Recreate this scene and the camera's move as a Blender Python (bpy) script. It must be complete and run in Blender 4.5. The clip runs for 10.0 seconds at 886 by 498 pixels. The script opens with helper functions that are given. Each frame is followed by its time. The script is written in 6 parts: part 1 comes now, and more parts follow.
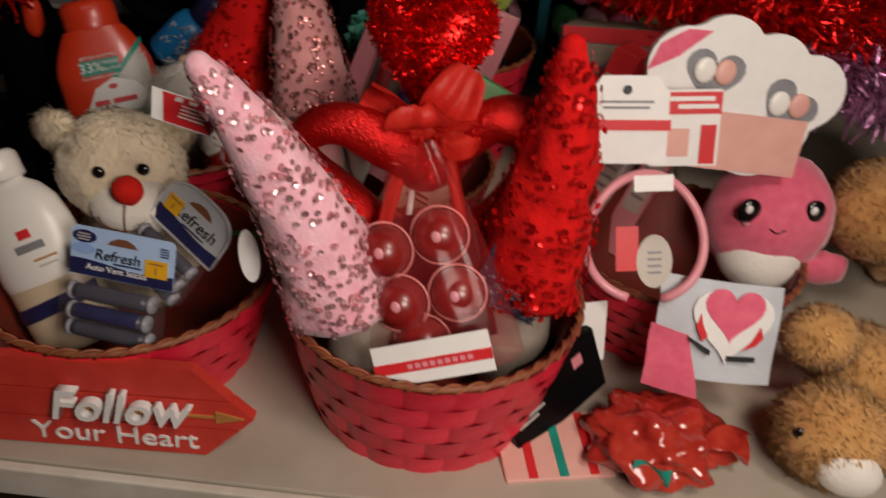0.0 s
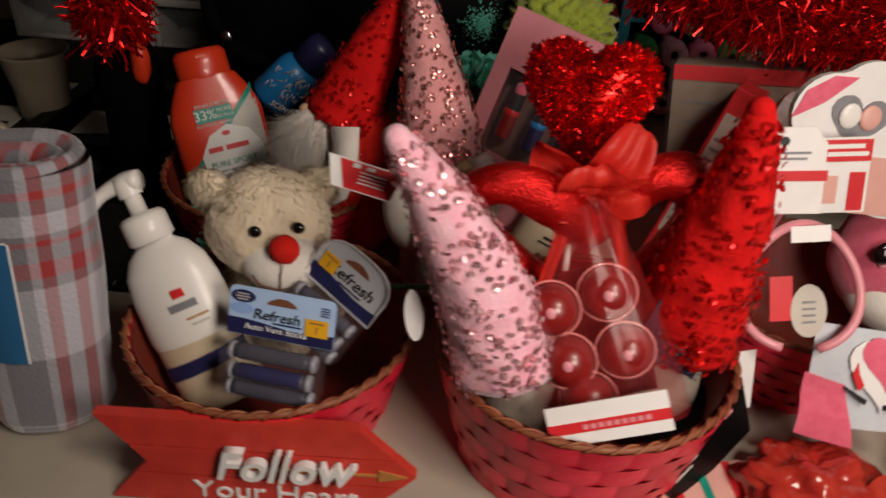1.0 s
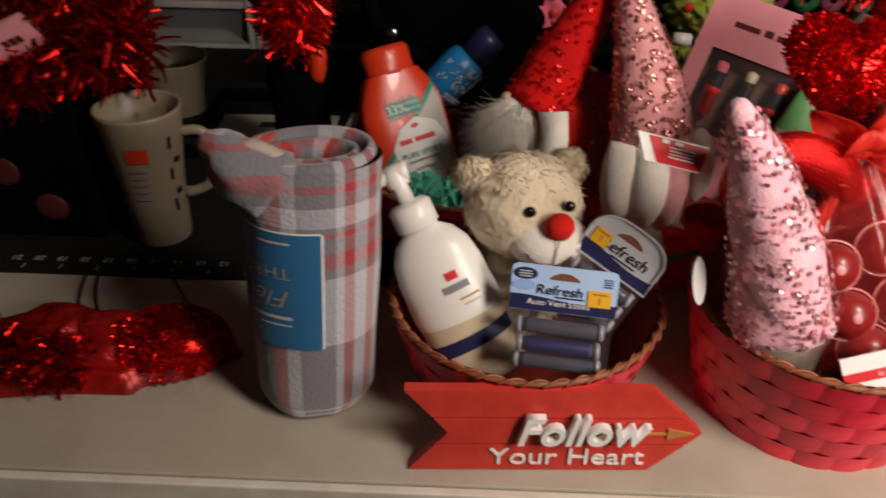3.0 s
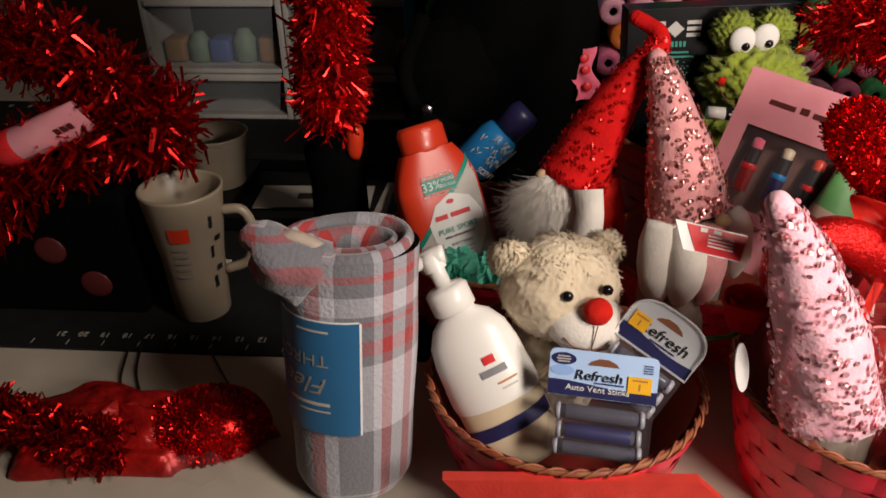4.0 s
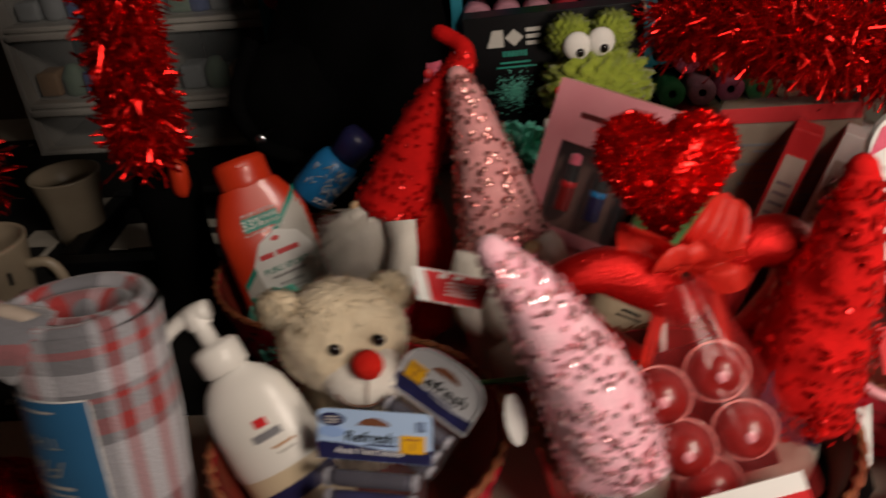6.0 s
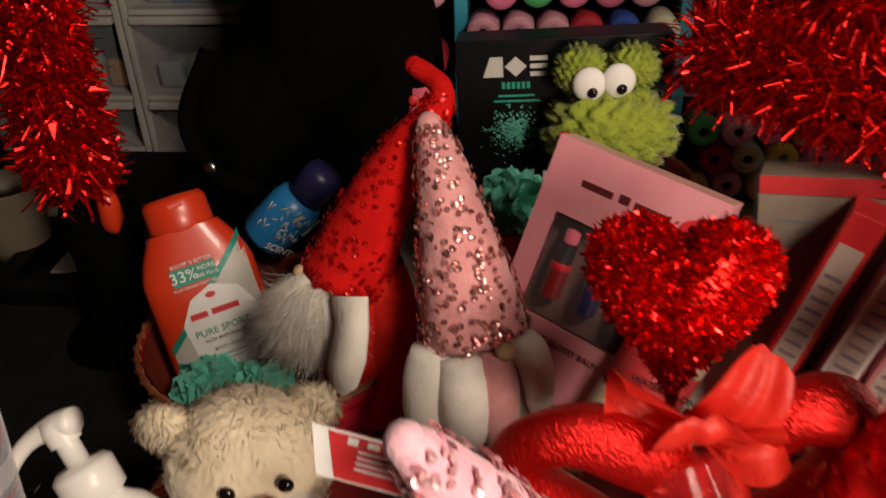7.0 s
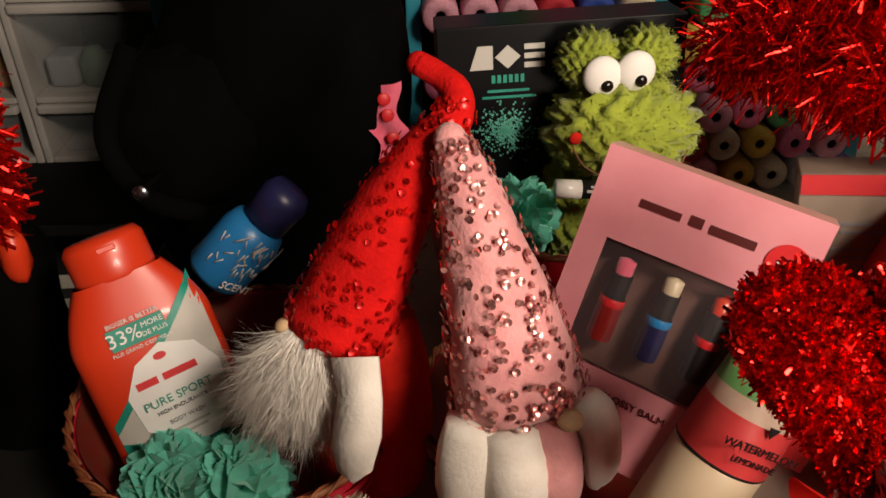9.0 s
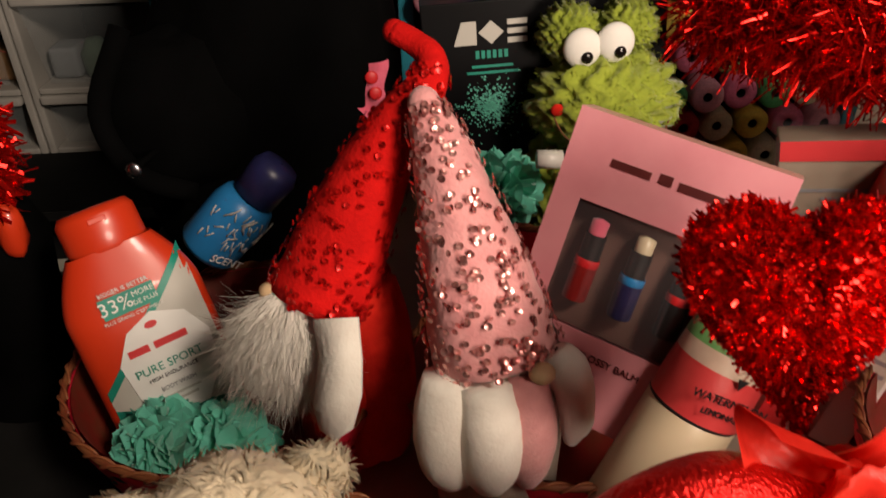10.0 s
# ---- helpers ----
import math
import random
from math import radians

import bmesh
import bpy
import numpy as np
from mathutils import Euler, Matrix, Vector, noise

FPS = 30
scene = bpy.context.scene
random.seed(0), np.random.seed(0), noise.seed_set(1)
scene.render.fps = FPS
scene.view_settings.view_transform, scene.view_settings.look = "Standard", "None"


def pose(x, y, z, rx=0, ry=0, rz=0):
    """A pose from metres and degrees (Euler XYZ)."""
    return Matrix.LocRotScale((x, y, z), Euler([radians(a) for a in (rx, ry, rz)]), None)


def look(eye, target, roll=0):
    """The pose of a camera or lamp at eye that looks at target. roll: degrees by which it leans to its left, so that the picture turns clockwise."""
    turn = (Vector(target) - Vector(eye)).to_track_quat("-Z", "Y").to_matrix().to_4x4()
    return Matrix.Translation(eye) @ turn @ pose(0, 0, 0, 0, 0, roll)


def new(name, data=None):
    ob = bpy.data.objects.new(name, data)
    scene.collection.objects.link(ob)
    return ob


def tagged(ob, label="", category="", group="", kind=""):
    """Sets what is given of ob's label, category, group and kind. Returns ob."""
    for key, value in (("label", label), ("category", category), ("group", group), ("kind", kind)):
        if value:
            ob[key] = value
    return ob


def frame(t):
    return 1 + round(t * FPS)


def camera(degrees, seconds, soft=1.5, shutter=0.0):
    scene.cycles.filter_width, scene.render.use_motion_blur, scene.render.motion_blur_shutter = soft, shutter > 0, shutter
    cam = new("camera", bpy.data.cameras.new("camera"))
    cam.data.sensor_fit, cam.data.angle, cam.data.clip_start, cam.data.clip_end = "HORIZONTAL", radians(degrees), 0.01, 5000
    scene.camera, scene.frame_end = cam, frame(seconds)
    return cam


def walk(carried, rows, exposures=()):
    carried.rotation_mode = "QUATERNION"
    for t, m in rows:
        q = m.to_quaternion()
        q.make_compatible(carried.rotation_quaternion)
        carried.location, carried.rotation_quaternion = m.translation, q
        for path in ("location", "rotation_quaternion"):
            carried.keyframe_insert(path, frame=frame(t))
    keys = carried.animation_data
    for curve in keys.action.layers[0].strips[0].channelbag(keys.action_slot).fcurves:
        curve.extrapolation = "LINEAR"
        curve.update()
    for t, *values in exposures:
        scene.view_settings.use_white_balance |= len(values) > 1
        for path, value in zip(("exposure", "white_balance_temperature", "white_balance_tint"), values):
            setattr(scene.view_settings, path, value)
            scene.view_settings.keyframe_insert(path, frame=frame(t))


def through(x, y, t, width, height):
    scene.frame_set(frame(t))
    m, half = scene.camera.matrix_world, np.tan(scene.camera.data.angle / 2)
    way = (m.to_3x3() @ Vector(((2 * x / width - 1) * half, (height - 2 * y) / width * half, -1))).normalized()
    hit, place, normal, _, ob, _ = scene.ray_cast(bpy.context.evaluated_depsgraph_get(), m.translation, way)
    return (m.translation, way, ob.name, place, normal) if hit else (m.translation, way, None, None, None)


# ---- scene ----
cam = camera(60.0, 10.0, soft=1.6, shutter=0.5)
PATH = [
    (0, (0.0036, 0.1493, 0.5383), (-0.0512, 1.8065, -0.5801), 4.95),
    (0.5, (-0.0172, 0.1636, 0.5597), (-0.2, 1.8158, -0.5525), 4.59),
    (1, (-0.124, 0.1609, 0.5643), (-0.211, 1.8277, -0.5376), 3.44),
    (1.5, (-0.2309, 0.1414, 0.5582), (-0.1896, 1.8119, -0.5408), 1.76),
    (2, (-0.2803, 0.135, 0.5524), (-0.1609, 1.7883, -0.5667), 1.22),
    (2.5, (-0.34, 0.1204, 0.5561), (-0.2799, 1.7812, -0.5567), 0.98),
    (3, (-0.3769, 0.1037, 0.5652), (-0.4291, 1.7633, -0.5497), 0.86),
    (3.2, (-0.383, 0.0988, 0.5816), (-0.4947, 1.773, -0.5067), 0.28),
    (4.3, (-0.3795, 0.1302, 0.6007), (-0.5263, 1.8569, -0.3977), -1.3),
    (4.5, (-0.3676, 0.1379, 0.6078), (-0.5318, 1.8556, -0.4035), -1.59),
    (5, (-0.3272, 0.1512, 0.6086), (-0.4994, 1.8776, -0.3862), -4.14),
    (5.5, (-0.2712, 0.1543, 0.5972), (-0.3414, 1.8935, -0.388), -5.5),
    (6, (-0.182, 0.2031, 0.5883), (-0.3104, 1.9298, -0.4127), -4.6),
    (6.2, (-0.1179, 0.2424, 0.5855), (-0.2745, 1.9577, -0.4308), -3.34),
    (7.3, (-0.1709, 0.4418, 0.576), (-0.3529, 2.1417, -0.4618), -1.76),
    (7.5, (-0.2016, 0.4773, 0.567), (-0.2847, 2.1758, -0.4857), -1.2),
    (8, (-0.2257, 0.5241, 0.556), (-0.1662, 2.2089, -0.52), -0.09),
    (8.5, (-0.2376, 0.5278, 0.5513), (-0.1636, 2.2105, -0.5273), -0.5),
    (9, (-0.2362, 0.5181, 0.5538), (-0.1591, 2.1999, -0.5259), -0.68),
    (9.5, (-0.2309, 0.5115, 0.5553), (-0.1675, 2.1917, -0.5278), -0.95),
    (10, (-0.2131, 0.4916, 0.5375), (-0.1686, 2.1766, -0.5389), -1.87),
]
walk(cam, [(t, look(eye, target, roll)) for t, eye, target, roll in PATH], exposures=[(0, -0.72, 6250, 10), (0.5, -0.70, 6250, 10), (1.2, -0.36, 6250, 10), (2.0, -0.02, 6200, 10), (3.0, 0.12, 6250, 10), (4.5, 0.55, 6150, 10), (5.3, 0.2, 6150, 10), (6.0, -0.45, 6450, 10), (7.3, 0.30, 6750, 10), (8.5, 0.68, 6750, 10), (10, 0.50, 6850, 10)])

# ---- light: a low warm lamp before the table and an added high fill lamp ----
world = bpy.data.worlds.new("room_air")
scene.world = world
world.use_nodes = True
world.node_tree.nodes["Background"].inputs[0].default_value = (1.0, 0.85, 0.7, 1)
world.node_tree.nodes["Background"].inputs[1].default_value = 0.008
def lamp(name, eye, target, size, power, colour):
    data = bpy.data.lights.new(name, "AREA")
    data.shape, data.size, data.energy, data.color = "DISK", size, power, colour
    new(name, data).matrix_world = look(eye, target)


lamp("table_lamp", (0.26, 0.06, 0.58), (0.06, 0.85, 0.18), 0.26, 6.3, (1.0, 0.84, 0.71))
# Unseen source, added to lift the back rows and the right side
lamp("high_fill_lamp", (0.52, 0.0, 1.32), (0.10, 0.95, 0.15), 0.34, 13.5, (1.0, 0.84, 0.70))


# ---- materials ----
def material(name, colour, rough=0.6, metal=0.0, second=None, scale=60.0, bump=0.0, bump_scale=300.0, detail=4.0, spec=0.5, coat=0.0, sheen=0.0, island=0.0, random_ob=0.0, through=0.0):
    """A surface: two tones mixed by noise at two sizes, with fine relief."""
    m = bpy.data.materials.new(name)
    m.use_nodes = True
    nt = m.node_tree
    p = nt.nodes["Principled BSDF"]
    p.inputs["Roughness"].default_value, p.inputs["Metallic"].default_value = rough, metal
    p.inputs["Specular IOR Level"].default_value = spec
    p.inputs["Coat Weight"].default_value = coat
    p.inputs["Sheen Weight"].default_value = sheen
    second = second or tuple(c * 0.72 for c in colour)
    co = nt.nodes.new("ShaderNodeTexCoord")
    n1, n2 = nt.nodes.new("ShaderNodeTexNoise"), nt.nodes.new("ShaderNodeTexNoise")
    n1.inputs["Scale"].default_value, n1.inputs["Detail"].default_value = scale, detail
    n2.inputs["Scale"].default_value, n2.inputs["Detail"].default_value = scale * 0.13, 2
    for n in (n1, n2):
        nt.links.new(co.outputs["Object"], n.inputs["Vector"])
    add = nt.nodes.new("ShaderNodeMath")
    add.operation = "MULTIPLY_ADD"
    nt.links.new(n1.outputs["Fac"], add.inputs[0])
    add.inputs[1].default_value = 0.6
    half = nt.nodes.new("ShaderNodeMath")
    half.operation = "MULTIPLY"
    nt.links.new(n2.outputs["Fac"], half.inputs[0])
    half.inputs[1].default_value = 0.4
    nt.links.new(half.outputs[0], add.inputs[2])
    ramp = nt.nodes.new("ShaderNodeValToRGB")
    ramp.color_ramp.elements[0].position, ramp.color_ramp.elements[1].position = 0.36, 0.64
    ramp.color_ramp.elements[0].color, ramp.color_ramp.elements[1].color = (*second, 1), (*colour, 1)
    nt.links.new(add.outputs[0], ramp.inputs[0])
    out = ramp.outputs[0]
    if island or random_ob:
        hsv = nt.nodes.new("ShaderNodeHueSaturation")
        span = nt.nodes.new("ShaderNodeMapRange")
        w = island or random_ob
        span.inputs["To Min"].default_value, span.inputs["To Max"].default_value = 1 - w, 1 + w
        src = nt.nodes.new("ShaderNodeNewGeometry") if island else nt.nodes.new("ShaderNodeObjectInfo")
        nt.links.new(src.outputs["Random Per Island" if island else "Random"], span.inputs["Value"])
        nt.links.new(span.outputs[0], hsv.inputs["Value"])
        nt.links.new(out, hsv.inputs["Color"])
        out = hsv.outputs[0]
    nt.links.new(out, p.inputs["Base Color"])
    if through:
        # thin fibres let light through to their far side
        tr, mx = nt.nodes.new("ShaderNodeBsdfTranslucent"), nt.nodes.new("ShaderNodeMixShader")
        mx.inputs[0].default_value = through
        nt.links.new(out, tr.inputs[0])
        nt.links.new(p.outputs[0], mx.inputs[1])
        nt.links.new(tr.outputs[0], mx.inputs[2])
        nt.links.new(mx.outputs[0], nt.nodes["Material Output"].inputs["Surface"])
    if bump:
        b = nt.nodes.new("ShaderNodeBump")
        n3 = nt.nodes.new("ShaderNodeTexNoise")
        n3.inputs["Scale"].default_value, n3.inputs["Detail"].default_value = bump_scale, 3
        nt.links.new(co.outputs["Object"], n3.inputs["Vector"])
        nt.links.new(n3.outputs["Fac"], b.inputs["Height"])
        b.inputs["Strength"].default_value, b.inputs["Distance"].default_value = bump, 0.002
        nt.links.new(b.outputs[0], p.inputs["Normal"])
    return m


def clear(name, colour=(1, 1, 1), alpha=0.15, rough=0.08, gloss=0.35):
    """Thin clear film: mostly see-through with a gloss."""
    m = bpy.data.materials.new(name)
    m.use_nodes = True
    p = m.node_tree.nodes["Principled BSDF"]
    p.inputs["Base Color"].default_value = (*colour, 1)
    p.inputs["Alpha"].default_value, p.inputs["Roughness"].default_value = alpha, rough
    p.inputs["Coat Weight"].default_value = gloss
    p.inputs["Specular IOR Level"].default_value = 0.5 + gloss
    return m


def plaid():
    """Woven plaid: grey ground, red bars and white lines, both ways round the roll."""
    m = bpy.data.materials.new("plaid_fleece")
    m.use_nodes = True
    nt = m.node_tree
    p = nt.nodes["Principled BSDF"]
    p.inputs["Roughness"].default_value, p.inputs["Sheen Weight"].default_value = 0.95, 0.4
    uv = nt.nodes.new("ShaderNodeUVMap")
    sep = nt.nodes.new("ShaderNodeSeparateXYZ")
    nt.links.new(uv.outputs[0], sep.inputs[0])

    grey, pale, red = (0.16, 0.16, 0.18), (0.48, 0.475, 0.52), (0.34, 0.030, 0.030)

    def bars(axis, stops):
        r = nt.nodes.new("ShaderNodeValToRGB")
        els = r.color_ramp.elements
        r.color_ramp.interpolation = "CONSTANT"
        els[0].position, els[0].color = stops[0][0], (*stops[0][1], 1)
        els[1].position, els[1].color = stops[-1][0], (*stops[-1][1], 1)
        for pos, c in stops[1:-1]:
            e = els.new(pos)
            e.color = (*c, 1)
        nt.links.new(sep.outputs[axis], r.inputs[0])
        return r.outputs[0]

    around = [(0.0, grey), (0.10, red), (0.14, pale), (0.24, grey), (0.40, red), (0.46, pale), (0.56, grey), (0.66, red), (0.70, pale), (0.74, grey), (0.84, pale), (0.865, red), (0.895, pale), (0.935, red), (0.965, pale)]
    along = [(0.0, pale), (0.05, grey), (0.34, pale), (0.62, grey), (0.66, red), (0.715, grey), (0.77, red), (0.79, grey), (0.81, pale), (0.88, grey), (0.93, red), (0.96, grey)]
    mix = nt.nodes.new("ShaderNodeMixRGB")
    mix.inputs[0].default_value = 0.5
    nt.links.new(bars(0, around), mix.inputs[1])
    nt.links.new(bars(1, along), mix.inputs[2])
    nt.links.new(mix.outputs[0], p.inputs["Base Color"])
    n = nt.nodes.new("ShaderNodeTexNoise")
    n.inputs["Scale"].default_value = 260
    co = nt.nodes.new("ShaderNodeTexCoord")
    nt.links.new(co.outputs["Object"], n.inputs["Vector"])
    b = nt.nodes.new("ShaderNodeBump")
    b.inputs["Strength"].default_value, b.inputs["Distance"].default_value = 0.5, 0.003
    nt.links.new(n.outputs["Fac"], b.inputs["Height"])
    nt.links.new(b.outputs[0], p.inputs["Normal"])
    return m


TABLE = material("table_laminate", (0.44, 0.39, 0.32), 0.5, second=(0.37, 0.325, 0.26), scale=14, bump=0.08)
EDGE = material("table_edge", (0.70, 0.66, 0.58), 0.55, second=(0.55, 0.50, 0.42), scale=30)
WALL = material("wall_paint", (0.20, 0.17, 0.14), 0.9, scale=5, bump=0.1)
FLOOR = material("floor_boards", (0.12, 0.08, 0.05), 0.6, scale=8)
RED_STRIP = material("red_dyed_chipwood", (0.80, 0.024, 0.062), 0.36, second=(0.66, 0.014, 0.038), scale=90, bump=0.25, bump_scale=160, random_ob=0.22)
# Inside of the baskets: shade of the hollow put into a darker red
RED_SHADED_INNER = material("shaded_red_basket_inside", (0.22, 0.010, 0.008), 0.6, second=(0.14, 0.03, 0.012), scale=60)
RIM_WOOD = material("rim_willow", (0.29, 0.11, 0.04), 0.55, second=(0.20, 0.035, 0.016), scale=90, bump=0.2, island=0.25)
WHITE_PLASTIC = material("white_plastic", (0.80, 0.78, 0.74), 0.32, second=(0.76, 0.74, 0.69), scale=12)
CREAM_PLASTIC = material("cream_translucent_plastic", (0.62, 0.52, 0.36), 0.35, second=(0.58, 0.47, 0.32), scale=15)
NAVY = material("navy_print", (0.020, 0.022, 0.10), 0.4, second=(0.015, 0.015, 0.06))
BLACK = material("black_print", (0.012, 0.012, 0.013), 0.5, second=(0.006, 0.006, 0.007))
GREY_PRINT = material("grey_print", (0.25, 0.25, 0.27), 0.5)
RED_PRINT = material("red_print", (0.62, 0.02, 0.025), 0.45, second=(0.55, 0.015, 0.02))
WHITE_PRINT = material("white_print", (0.80, 0.79, 0.77), 0.5, second=(0.75, 0.74, 0.72))
YELLOW = material("yellow_sticker", (0.80, 0.44, 0.01), 0.5, second=(0.74, 0.38, 0.01))
BLUE_CARD = material("pale_blue_card", (0.44, 0.60, 0.86), 0.35, second=(0.38, 0.54, 0.80), scale=20)
BLUE_LABEL = material("blue_label_card", (0.030, 0.14, 0.30), 0.45, second=(0.026, 0.12, 0.26), scale=15)
GREY_CARD = material("grey_backing_card", (0.52, 0.53, 0.55), 0.3, second=(0.44, 0.45, 0.48), scale=30)
GREY_PLASTIC = material("dark_grey_plastic", (0.06, 0.06, 0.09), 0.35)
STEEL = material("razor_steel", (0.6, 0.6, 0.66), 0.25, 1.0)
CREAM_FUR = material("cream_plush", (0.86, 0.74, 0.54), 0.95, second=(0.78, 0.65, 0.46), scale=90, sheen=0.5, bump=0.3, bump_scale=170, through=0.25)
CREAM_HAIR = material("cream_plush_hair", (0.92, 0.82, 0.64), 0.9, second=(0.86, 0.74, 0.54), scale=30, island=0.04, through=0.5)
WHITE_FELT = material("white_felt", (0.80, 0.76, 0.69), 0.95, second=(0.74, 0.69, 0.62), scale=80, bump=0.3, sheen=0.3)
RED_FELT = material("red_felt", (0.62, 0.020, 0.010), 0.95, second=(0.50, 0.010, 0.006), scale=90, bump=0.4, spec=0.2)
BEAD = material("black_bead", (0.008, 0.006, 0.006), 0.12)
THREAD = material("brown_thread", (0.20, 0.07, 0.03), 0.9)
PINK_CLOTH = material("pink_hat_cloth", (0.74, 0.34, 0.34), 0.9, second=(0.62, 0.24, 0.25), scale=70, bump=0.5, sheen=0.4)
HOT_CLOTH = material("light_pink_hat_cloth", (0.88, 0.52, 0.60), 0.9, second=(0.78, 0.36, 0.45), scale=70, bump=0.5, sheen=0.4)
RED_CLOTH = material("red_hat_cloth", (0.62, 0.006, 0.005), 0.9, second=(0.46, 0.003, 0.003), scale=70, bump=0.5, spec=0.2)
PALE_SEQUIN = material("pale_pink_sequin", (0.95, 0.66, 0.68), 0.24, 0.55, second=(0.62, 0.22, 0.26), scale=300, island=0.5)
PINK_SEQUIN = material("rose_sequin", (0.90, 0.50, 0.46), 0.24, 0.70, second=(0.52, 0.13, 0.13), scale=300, island=0.6)
RED_SEQUIN = material("red_sequin", (0.90, 0.012, 0.010), 0.26, 0.60, second=(0.45, 0.01, 0.01), scale=400, island=0.5)
TINSEL = material("red_tinsel_foil", (0.85, 0.014, 0.010), 0.24, 0.86, second=(0.60, 0.008, 0.006), scale=200, island=0.45)
# Darker copy of TINSEL; the dim light on the left is in its colour
SHADED_TINSEL = material("shaded_red_tinsel_foil", (0.55, 0.008, 0.006), 0.24, 0.88, second=(0.30, 0.004, 0.003), scale=200, island=0.45)
PURPLE_TINSEL = material("purple_tinsel_foil", (0.62, 0.30, 0.52), 0.30, 0.72, second=(0.40, 0.15, 0.32), scale=200, island=0.4)
BEARD = material("white_beard_hair", (0.95, 0.90, 0.83), 0.8, second=(0.90, 0.83, 0.74), scale=40, island=0.05, through=0.2)
GREY_CLOTH = material("taupe_body_cloth", (0.42, 0.35, 0.29), 0.95, second=(0.33, 0.27, 0.22), scale=70, bump=0.3)
SKIN_FELT = material("nose_felt", (0.62, 0.42, 0.24), 0.9, scale=70)
RED_FOIL = material("red_foil", (0.62, 0.010, 0.008), 0.30, 0.75, second=(0.50, 0.006, 0.005), scale=60, bump=0.9, bump_scale=420)
SIGN_RED = material("painted_red_board", (0.60, 0.045, 0.028), 0.55, second=(0.46, 0.028, 0.018), scale=40, bump=0.2)
GOLD_PAINT = material("gold_paint", (0.46, 0.20, 0.05), 0.5)
OS_RED = material("red_orange_plastic", (0.66, 0.045, 0.012), 0.32, second=(0.58, 0.035, 0.010), scale=16, coat=0.2)
OS_GREY = material("pale_grey_label", (0.52, 0.50, 0.46), 0.4, second=(0.46, 0.44, 0.40), scale=16)
TEAL = material("teal_print", (0.010, 0.30, 0.22), 0.45)
TEAL_MESH = material("teal_nylon_mesh", (0.22, 0.74, 0.60), 0.5, second=(0.14, 0.60, 0.47), scale=70, island=0.2, sheen=0.3, through=0.35)
BLACK_CARD = material("black_card", (0.004, 0.004, 0.005), 0.4, second=(0.0025, 0.0025, 0.003), scale=10, spec=0.12)
FROG = material("green_plush", (0.30, 0.36, 0.035), 0.95, second=(0.19, 0.24, 0.02), scale=60, bump=0.5, sheen=0.3)
FROG_HAIR = material("green_plush_hair", (0.34, 0.40, 0.045), 0.9, second=(0.22, 0.27, 0.025), scale=60, island=0.15, through=0.35)
PINK_CARD = material("pink_gift_card", (0.72, 0.30, 0.34), 0.35, second=(0.62, 0.22, 0.26), scale=22)
PINK_TOP = material("blush_card", (0.74, 0.42, 0.36), 0.4, second=(0.66, 0.34, 0.29), scale=30)
BROWN_TRAY = material("mauve_plastic_tray", (0.16, 0.085, 0.07), 0.35, scale=20)
BALL = material("red_bath_ball", (0.26, 0.012, 0.010), 0.35, second=(0.18, 0.008, 0.007), scale=70, coat=0.3)
CARTON = material("dark_red_carton", (0.10, 0.012, 0.012), 0.5)
MUG = material("cream_stoneware", (0.30, 0.25, 0.18), 0.35, second=(0.26, 0.21, 0.15), scale=18)
MAT = material("cutting_mat_black", (0.012, 0.012, 0.012), 0.75, second=(0.008, 0.008, 0.008), scale=30, spec=0.15)
MAT_LINE = material("mat_print", (0.34, 0.31, 0.26), 0.6)
PAPER = material("white_board", (0.56, 0.52, 0.45), 0.6, scale=20)
BLACK_CLOTH = material("black_nylon", (0.002, 0.002, 0.0022), 0.95, second=(0.001, 0.001, 0.001), scale=20, bump=0.2, bump_scale=60, spec=0.05)
SATIN = material("red_organza", (0.86, 0.050, 0.030), 0.45, second=(0.70, 0.020, 0.014), scale=60, spec=0.4, bump=0.3, bump_scale=240, through=0.45)
GREEN = material("green_stem", (0.03, 0.09, 0.02), 0.6)
PLUSH_PINK = material("pink_plush", (0.74, 0.14, 0.22), 0.95, second=(0.64, 0.09, 0.16), scale=90, bump=0.3, sheen=0.4)
BROWN_FUR = material("golden_brown_plush", (0.58, 0.32, 0.11), 0.95, second=(0.42, 0.20, 0.06), scale=60, bump=0.4, sheen=0.3)
BROWN_HAIR = material("golden_brown_hair", (0.64, 0.37, 0.14), 0.9, second=(0.46, 0.23, 0.07), scale=60, island=0.2)
DRAWER = material("drawer_frame_plastic", (0.50, 0.48, 0.45), 0.4, scale=10)
DRAWER_FRONT = clear("drawer_clear_plastic", (0.40, 0.44, 0.46), 0.14, 0.2)
TURQUOISE = material("turquoise_rack_plastic", (0.03, 0.32, 0.44), 0.4, scale=10)
FILM = clear("cellophane", (0.42, 0.03, 0.03), 0.20, 0.16, 0.04)
# Highlights along the cup rims, put in as a pink half-clear colour
RING_GLINT = clear("pink_clear_ring_glint", (0.85, 0.32, 0.30), 0.55, 0.05)
RED_FILM = clear("red_cellophane", (0.7, 0.03, 0.03), 0.22, 0.12)
BLISTER = clear("blister_plastic", (0.30, 0.26, 0.28), 0.06, 0.05)
PLAID = plaid()


